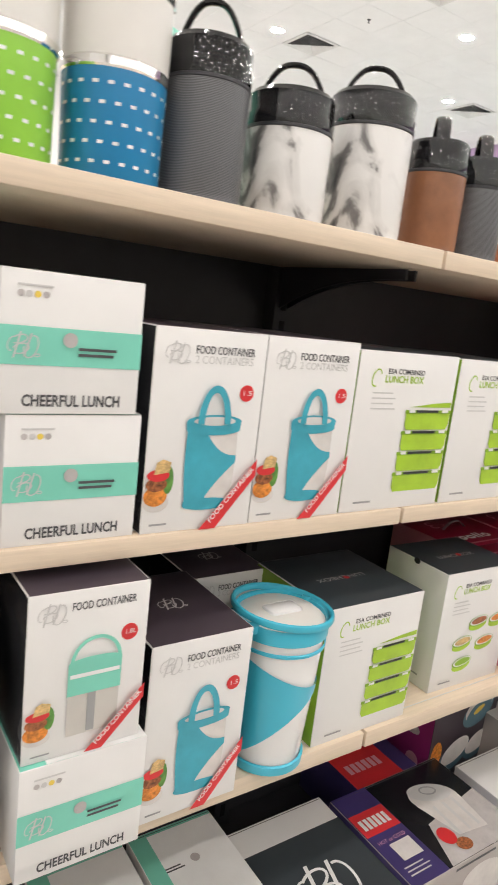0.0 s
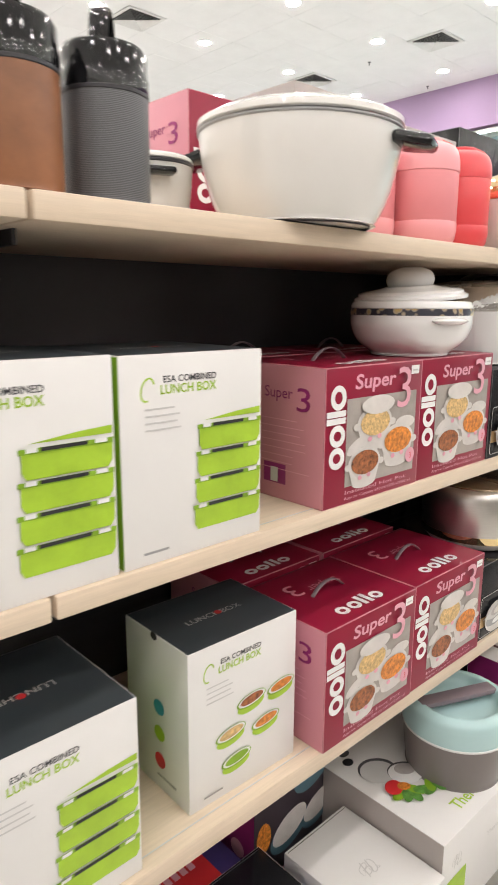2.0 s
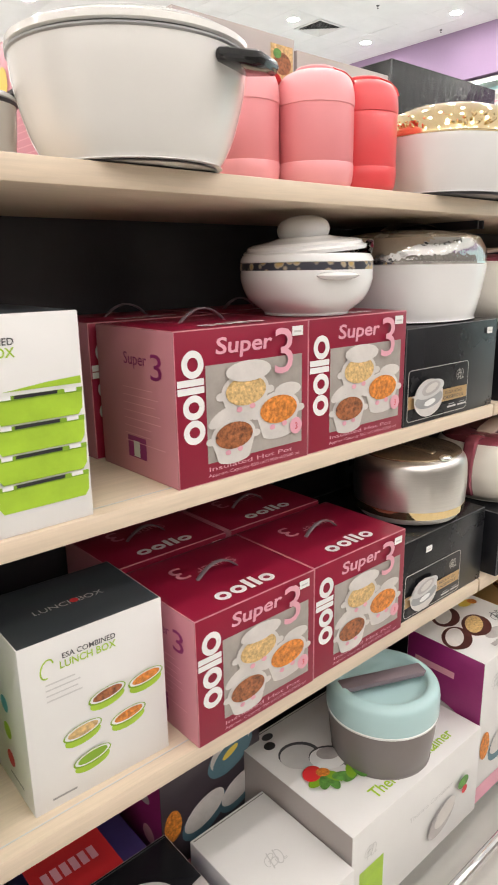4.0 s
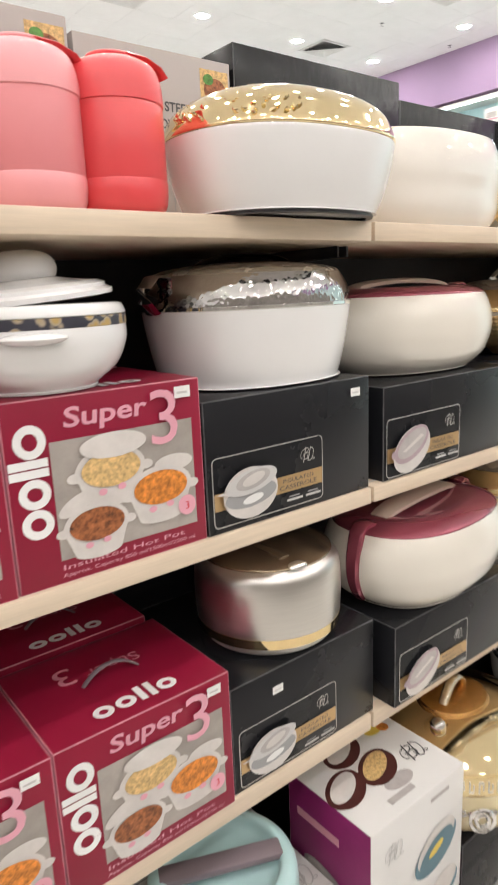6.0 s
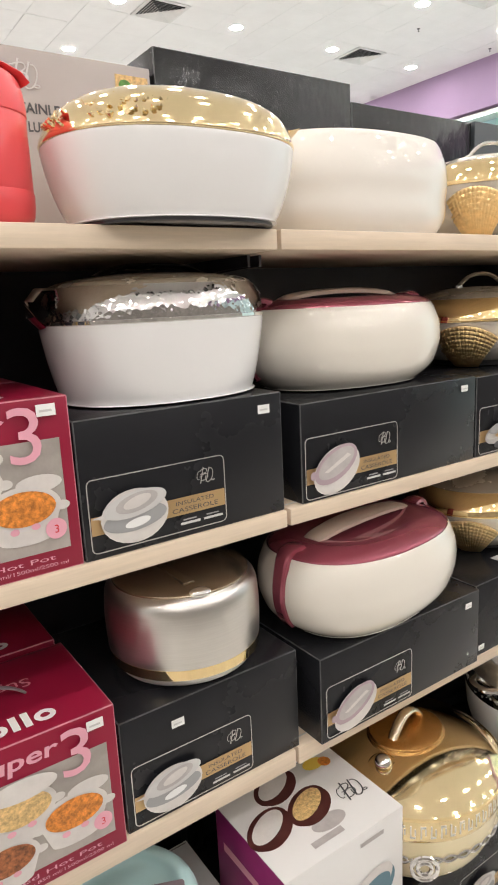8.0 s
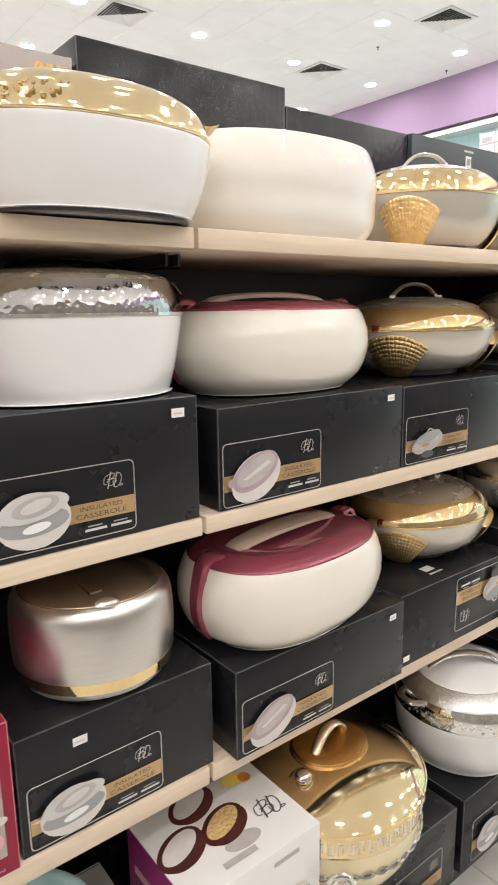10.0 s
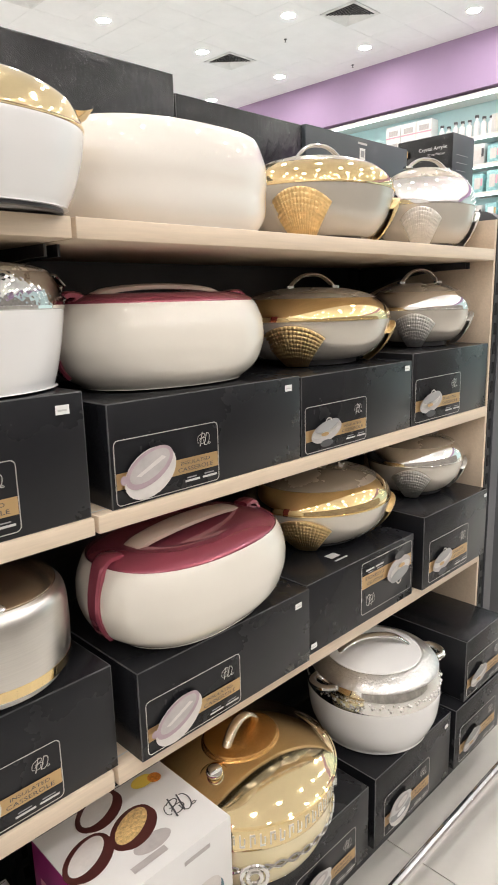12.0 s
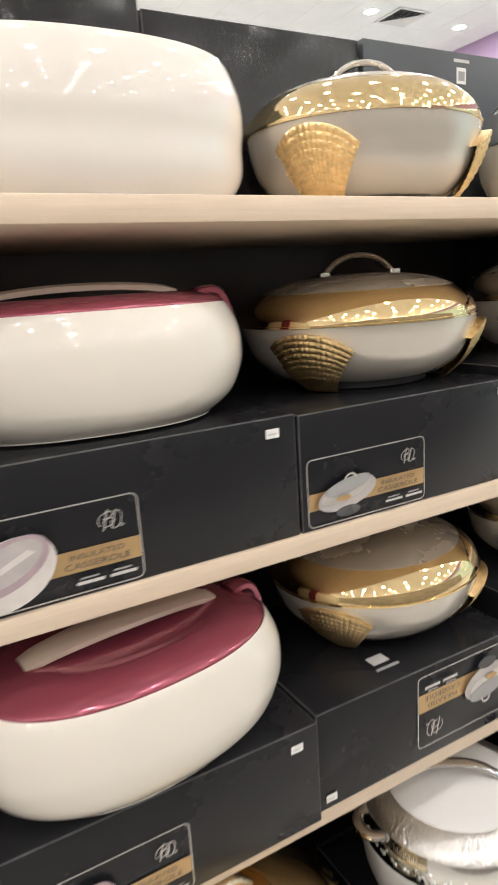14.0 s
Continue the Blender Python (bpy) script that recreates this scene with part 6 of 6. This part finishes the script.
def crystal_casserole():
    a, q = 0.159, 0.82
    ob = part("casserole", lathe(soft([(0.0, 0.002), (0.82, 0.002), (0.875, 0.006), (0.94, 0.045), (0.99, 0.09), (0.998, 0.106)], 5), 72, a, a * q, 2.3), "white", at=pose(1.870, 0.786, Z2 + 0.1765))
    tagged(ob, "white oval casserole with crystal-cut silver lid, on a carton", "casserole")
    part("lid_band", lathe(soft([(0.99, 0.107), (1.0, 0.110), (0.98, 0.132), (0.90, 0.152)], 4), 88, a, a * q, 2.3), "crystal", ob, "crystal-cut silver band")
    part("lid_rim", lathe([(0.99, 0.104), (1.012, 0.106), (1.012, 0.110), (0.985, 0.111)], 72, a, a * q, 2.3), "silver", ob)
    part("lid_top", lathe(soft([(0.90, 0.152), (0.86, 0.157), (0.7, 0.163), (0.4, 0.168), (0.0, 0.169)], 4), 72, a, a * q, 2.3), "taupe", ob, "taupe lid top")
    part("lid_handle", tube([(px, 0, pz) for px, _, pz in arch(-0.085, 0.085, 0.164, 0.016, 14, power=3)], 0.016, 0.004, seg=10), "black_plastic", ob, "flat dark lid handle")
    for sgn in (-1, 1):
        part("end_handle", tube([(sgn * a * k, 0, zz) for k, zz in ((0.90, 0.150), (1.02, 0.150), (1.10, 0.136), (1.10, 0.118), (1.02, 0.104))], 0.020, 0.004, seg=12), "silver", ob, "silver end handle")


crystal_casserole()


def steel_pot():
    r = 0.118
    ob = part("casserole", lathe([(r * 0.93, 0.032), (r * 0.985, 0.034)] + soft([(r * 0.99, 0.04), (r * 1.0, 0.075), (r * 0.985, 0.112), (r * 0.945, 0.128), (r * 0.87, 0.136)], 5), 72), "steel", at=pose(1.872, 0.766, Z3 + 0.1705))
    tagged(ob, "brushed steel round casserole with gold band, on a carton", "casserole")
    part("gold_band", lathe([(r * 0.94, 0.016), (r * 0.975, 0.018), (r * 0.988, 0.034), (r * 0.96, 0.0345)], 72), "gold", ob, "polished gold band")
    part("base", lathe([(0.0, 0.0), (r * 0.80, 0.0), (r * 0.88, 0.004), (r * 0.955, 0.017), (r * 0.92, 0.018)], 64), "white_matt", ob, "pale base")
    part("lid", lathe(soft([(r * 0.875, 0.1355), (r * 0.85, 0.140), (r * 0.6, 0.146), (0.0, 0.148)], 4), 64), "bronze", ob, "brown bronze lid")
    part("lid_lug", lathe(soft([(0.0, 0.004), (0.6, 0.0035), (1.0, 0.0), (0.9, -0.003)], 3), 24, 0.016, 0.009), "silver", ob, "small oval silver badge", at=pose(-0.022, -r * 0.83, 0.141, 20, 0, -10))
    part("lid_grip", box(-0.034, -r * 0.62, 0.1425, -0.016, r * 0.6, 0.1485, 0.002), "bronze", ob, "flat strip grip")


steel_pot()


def aqua_tumbler():
    x, y = 0.598, 0.690
    H = 0.258
    ob = part("tumbler", lathe([(0.0, 0.006), (0.052, 0.006), (0.056, 0.016), (0.064, H * 0.55), (0.068, H * 0.84), (0.069, H * 0.845)], 56), "white", at=pose(x, y, Z3))
    tagged(ob, "white and aqua insulated food tumbler with clip lid", "food container")
    part("base_ring", lathe([(0.0, 0.0), (0.056, 0.0), (0.060, 0.003), (0.0605, 0.016), (0.057, 0.018)], 56), "aqua", ob, "aqua base ring")
    bm = bmesh.new()
    n = 72
    rows = []
    for i in range(n):
        a = 2 * math.pi * i / n
        s = math.cos(a - radians(145))
        lo = H * (0.27 - 0.23 * s)
        hi = H * (0.655 + 0.115 * s)
        lo, hi = max(0.02, lo), max(lo + 0.01, hi)
        ring = []
        for k in range(6):
            z = lo + (hi - lo) * k / 5
            rr = 0.0565 + 0.0125 * min(1, z / (H * 0.84)) + 0.0015
            ring.append(bm.verts.new((rr * math.cos(a), rr * math.sin(a), z)))
        rows.append(ring)
    for i in range(n):
        p, q2 = rows[i], rows[(i + 1) % n]
        for k in range(5):
            bm.faces.new((p[k], q2[k], q2[k + 1], p[k + 1]))
    part("wave_sleeve", bm, "aqua", ob, "aqua wave-shaped sleeve")
    part("collar", lathe([(0.0695, H * 0.775), (0.0715, H * 0.78), (0.0715, H * 0.795), (0.0695, H * 0.80)], 56), "aqua", ob)
    part("lid_ring", lathe([(0.069, H * 0.842), (0.0725, H * 0.85), (0.0735, H * 0.93), (0.072, H * 0.94), (0.068, H * 0.935), (0.066, H * 0.90)], 56), "aqua", ob, "aqua lid ring")
    part("clear_lid", lathe([(0.067, H * 0.915), (0.060, H * 0.935), (0.03, H * 0.945), (0, H * 0.946)], 48), "white_matt", ob, "frosted lid insert")
    bm = box(-0.028, -0.016, H * 0.94, 0.028, 0.016, H * 0.965, 0.005)
    part("lid_tab", bm, "white", ob)
    pts = [(0.0755 * math.cos(radians(t)), 0.0755 * math.sin(radians(t)), H * 0.962 + 0.006 * math.sin(radians(t - 90))) for t in range(0, 361, 12)]
    part("folded_handle", tube(pts, 0.0042, 0.006, seg=8), "aqua", ob, "folded aqua carry handle")
    for t in (20, 200):
        part("handle_pivot", lathe([(0, 0), (0.008, 0), (0.008, 0.012), (0, 0.012)], 14), "aqua", ob, at=pose(0.073 * math.cos(radians(t)), 0.073 * math.sin(radians(t)), H * 0.90))


aqua_tumbler()


def mint_pot():
    r = 0.110
    z = DECK + 0.2165
    ob = part("lunch_pot", lathe(soft([(0.0, 0.0), (r * 0.84, 0.0), (r * 0.90, 0.005), (r * 0.97, 0.055), (r * 0.985, 0.100)], 4), 64), "grey_pot", at=pose(1.698, 0.684, z))
    tagged(ob, "warm grey lunch pot with pale mint lid, on a white carton", "food container")
    part("seal", lathe([(r * 0.985, 0.098), (r * 1.035, 0.0985), (r * 1.035, 0.102), (r * 0.99, 0.103)], 64), "white", ob, "thin pale seal line")
    lid = part("lid", lathe([(r * 0.98, 0.101), (r * 1.02, 0.102), (r * 1.03, 0.107)] + soft([(r * 1.03, 0.136), (r * 1.0, 0.152), (r * 0.90, 0.161), (r * 0.80, 0.160), (r * 0.72, 0.142), (r * 0.4, 0.137), (0.0, 0.136)], 5), 64), "mint", ob, "pale mint lid with sunken middle")
    bm = bmesh.new()
    cube(bm, -r * 0.90, -0.017, 0.156, r * 0.84, 0.017, 0.169, 0.005)
    for v in bm.verts:
        v.co.z -= 0.012 * (v.co.x / r) ** 4
    bmesh.ops.rotate(bm, verts=bm.verts, cent=(0, 0, 0), matrix=Matrix.Rotation(radians(-24), 3, "Z"))
    part("grip_bar", bm, "mauve_handle", lid, "mauve grey bar handle")


mint_pot()


def gold_pot():
    r = 0.178
    ob = part("casserole", lathe(soft([(0.0, 0.004), (r * 0.72, 0.002), (r * 0.84, 0.010), (r * 0.92, 0.035), (r * 0.965, 0.070), (r * 0.975, 0.106)], 5), 80), "pale_cream", at=pose(2.300, 0.700, DECK + 0.1735))
    tagged(ob, "large pale cream and gold round casserole with dome lid", "casserole")
    part("foot", lathe([(r * 0.68, 0.0), (r * 0.75, 0.0), (r * 0.85, 0.011), (r * 0.83, 0.014)], 56), "pale_gold", ob)
    for lift in (0.0, math.pi):
        pts = [(r * 0.985 * math.cos(t), r * 0.985 * math.sin(t), 0.070 + 0.0055 * math.sin(t * 20 + lift)) for t in [2 * math.pi * k / 240 for k in range(241)]]
        part("rope_trim", tube(pts, 0.0032, 0.0032, seg=6), "silver", ob, "silver rope trim")
    band = part("gold_band", lathe(soft([(r * 0.975, 0.106), (r * 0.995, 0.108), (r * 1.0, 0.128), (r * 0.99, 0.149)], 4), 80), "pale_gold", ob, "polished gold band")
    bm = bmesh.new()
    for k in range(64):
        up = k % 2
        for dx, z0, z1, wide in ((0.0, 0.116, 0.140, 0.0026), (0.0045, 0.136 if up else 0.116, 0.140 if up else 0.120, 0.0075), (0.0075, 0.122, 0.134, 0.0026)):
            t = 2 * math.pi * k / 64 + dx / r
            q = cube(bm, r * 0.985, -wide / 2, z0, r * 1.003, wide / 2, z1)
            bmesh.ops.rotate(bm, verts=q["verts"], cent=(0, 0, 0), matrix=Matrix.Rotation(t, 3, "Z"))
    part("key_relief", bm, "silver_relief", band, "silver key-pattern relief", smooth=False)
    part("rim_bead", lathe([(r * 1.015, 0.150), (r * 1.028, 0.1525), (r * 1.028, 0.156), (r * 1.012, 0.158)], 80), "gold", ob)
    part("spout_block", box(-0.010, -0.004, -0.014, 0.010, 0.004, 0.014, 0.002), "black_plastic", ob, "dark latch block", at=pose(-r * 0.80, -r * 0.62, 0.128, 0, 0, -52))
    part("lid", lathe(soft([(r * 0.985, 0.149), (r * 1.015, 0.151), (r * 1.02, 0.155), (r * 0.97, 0.162), (r * 0.85, 0.174), (r * 0.62, 0.188), (r * 0.34, 0.198), (0.0, 0.201)], 5), 80), "pale_gold", ob, "polished gold dome lid")
    part("handle_plate", lathe(soft([(0.0, 0.197), (1.0, 0.194), (1.04, 0.200), (0.9, 0.206), (0.0, 0.2075)], 3), 40, 0.073, 0.064), "hammered", ob, "hammered dark gold plate")
    part("lid_handle", tube([Matrix.Rotation(radians(12), 3, "Z") @ Vector((px, 0, pz)) for px, _, pz in arch(-0.048, 0.050, 0.203, 0.032, 14, power=2.2)], 0.0105, 0.0075, seg=12), "bright_relief", ob, "arched embossed bright gold handle")
    part("knob_base", lathe(soft([(0.0, 0.0), (0.026, 0.0), (0.027, 0.003), (0.019, 0.006), (0.0, 0.006)], 3), 32), "gold", ob, at=pose(-0.098, -0.035, 0.183, 14, -20, 0))
    part("steam_knob", lathe(soft([(0.0, 0.0), (0.013, 0.001), (0.016, 0.008), (0.011, 0.017), (0.0, 0.02)], 3), 20), "silver", ob, "crystal steam knob", at=pose(-0.098, -0.035, 0.189))
    for ang in (radians(-28), radians(152), radians(232)):
        c, s = math.cos(ang), math.sin(ang)
        for size in (0.022, 0.012):
            pts = [Vector((c, s, 0)) * (r * 0.985 + 0.012) + Vector((-s, c, 0)) * (size * math.cos(t)) + Vector((0, 0, 0.066 + size * math.sin(t))) for t in [2 * math.pi * k / 20 for k in range(21)]]
            part("ring_handle", tube(pts, 0.0042, 0.0042, seg=8), "silver", ob, "silver ring handle")


gold_pot()


def silver_pot():
    r = 0.157
    ob = part("casserole", lathe(soft([(0.0, 0.004), (r * 0.74, 0.003), (r * 0.83, 0.010), (r * 0.95, 0.05), (r * 0.995, 0.102), (r * 0.995, 0.120)], 5), 72), "white", at=pose(2.738, 0.698, DECK + 0.1785))
    tagged(ob, "white barrel casserole with silver floral band and lid", "casserole")
    part("foot", lathe([(r * 0.70, 0.0), (r * 0.79, 0.0), (r * 0.80, 0.006), (r * 0.72, 0.008)], 56), "p_lgrey", ob)
    part("floral_band", lathe(soft([(r * 0.995, 0.120), (r * 1.0, 0.122), (r * 0.985, 0.146), (r * 0.945, 0.166)], 4), 72), "silver", ob, "polished silver band")
    bm = bmesh.new()
    for k in range(170):
        a = 2 * math.pi * k / 170
        zz = 0.136 + 0.0085 * math.sin(k * 0.74) * math.cos(k * 2.1)
        bmesh.ops.create_icosphere(bm, subdivisions=1, radius=0.0034 + 0.0016 * math.sin(k * 1.7), matrix=Matrix.Translation((r * 0.984 * math.cos(a), r * 0.984 * math.sin(a), zz)))
    part("floral_relief", bm, "silver_relief", ob, "embossed flower relief")
    part("lid_ring", lathe(soft([(r * 0.94, 0.166), (r * 0.955, 0.169), (r * 0.88, 0.181), (r * 0.74, 0.190), (r * 0.70, 0.191)], 4), 72), "silver_relief", ob, "patterned silver lid ring")
    part("lid_top", lathe(soft([(r * 0.70, 0.191), (r * 0.66, 0.194), (r * 0.4, 0.200), (0.0, 0.202)], 4), 64), "white", ob, "white lid centre")
    part("lid_handle", tube([Matrix.Rotation(radians(-35), 3, "Z") @ Vector((px, 0, pz)) for px, _, pz in arch(-0.085, 0.085, 0.194, 0.032, 16, power=2.6)], 0.011, 0.005, seg=12), "silver", ob, "arched silver handle")
    for ang in (radians(-30), radians(168)):
        loop_handle(ob, ang, r * 0.97, 0.160, 0.032, "silver", drop=0.0, thick=0.010)


silver_pot()

# ---- floor: pale porcelain tiles ----
slab("floor", WX0, WY0, -0.06, WX1 + 0.5, WY1, -0.004, "grout", "dark grout bed under the floor tiles", "floor")
floor = bpy.data.objects["floor"]
FT = 0.6
fx, fy = 2.70, 0.2
tile_bm = bmesh.new()
cube(tile_bm, 0.0012, 0.0012, -0.0036, FT - 0.0012, FT - 0.0012, 0.0, 0.0008)
first = part("tile", tile_bm, "tile", floor, smooth=False)
first.matrix_basis = pose(fx, fy, 0)
near = set()
for i in range(-6, 5):
    for j in range(-4, 3):
        near.add((i, j))
        if (i, j) != (0, 0):
            o = first.copy()
            scene.collection.objects.link(o)
            o.matrix_basis = pose(fx + i * FT, fy + j * FT, 0)
verts, faces = [], []
for i in range(math.floor((WX0 - fx) / FT), math.ceil((WX1 + 0.5 - fx) / FT)):
    for j in range(math.floor((WY0 - fy) / FT), math.ceil((WY1 - fy) / FT)):
        if (i, j) in near:
            continue
        k = len(verts)
        x, y = fx + i * FT, fy + j * FT
        for z in (0.0, -0.0036):
            verts += [(x + 0.0012, y + 0.0012, z), (x + FT - 0.0012, y + 0.0012, z), (x + FT - 0.0012, y + FT - 0.0012, z), (x + 0.0012, y + FT - 0.0012, z)]
        faces.append((k, k + 1, k + 2, k + 3))
        for a in range(4):
            c = (a + 1) % 4
            faces.append((k + a, k + 4 + a, k + 4 + c, k + c))
me = bpy.data.meshes.new("far_tiles")
me.from_pydata(verts, [], faces)
me.materials.append(M["tile"])
o = new("far_tiles", me)
o.parent = floor
o["kind"] = "stuff"
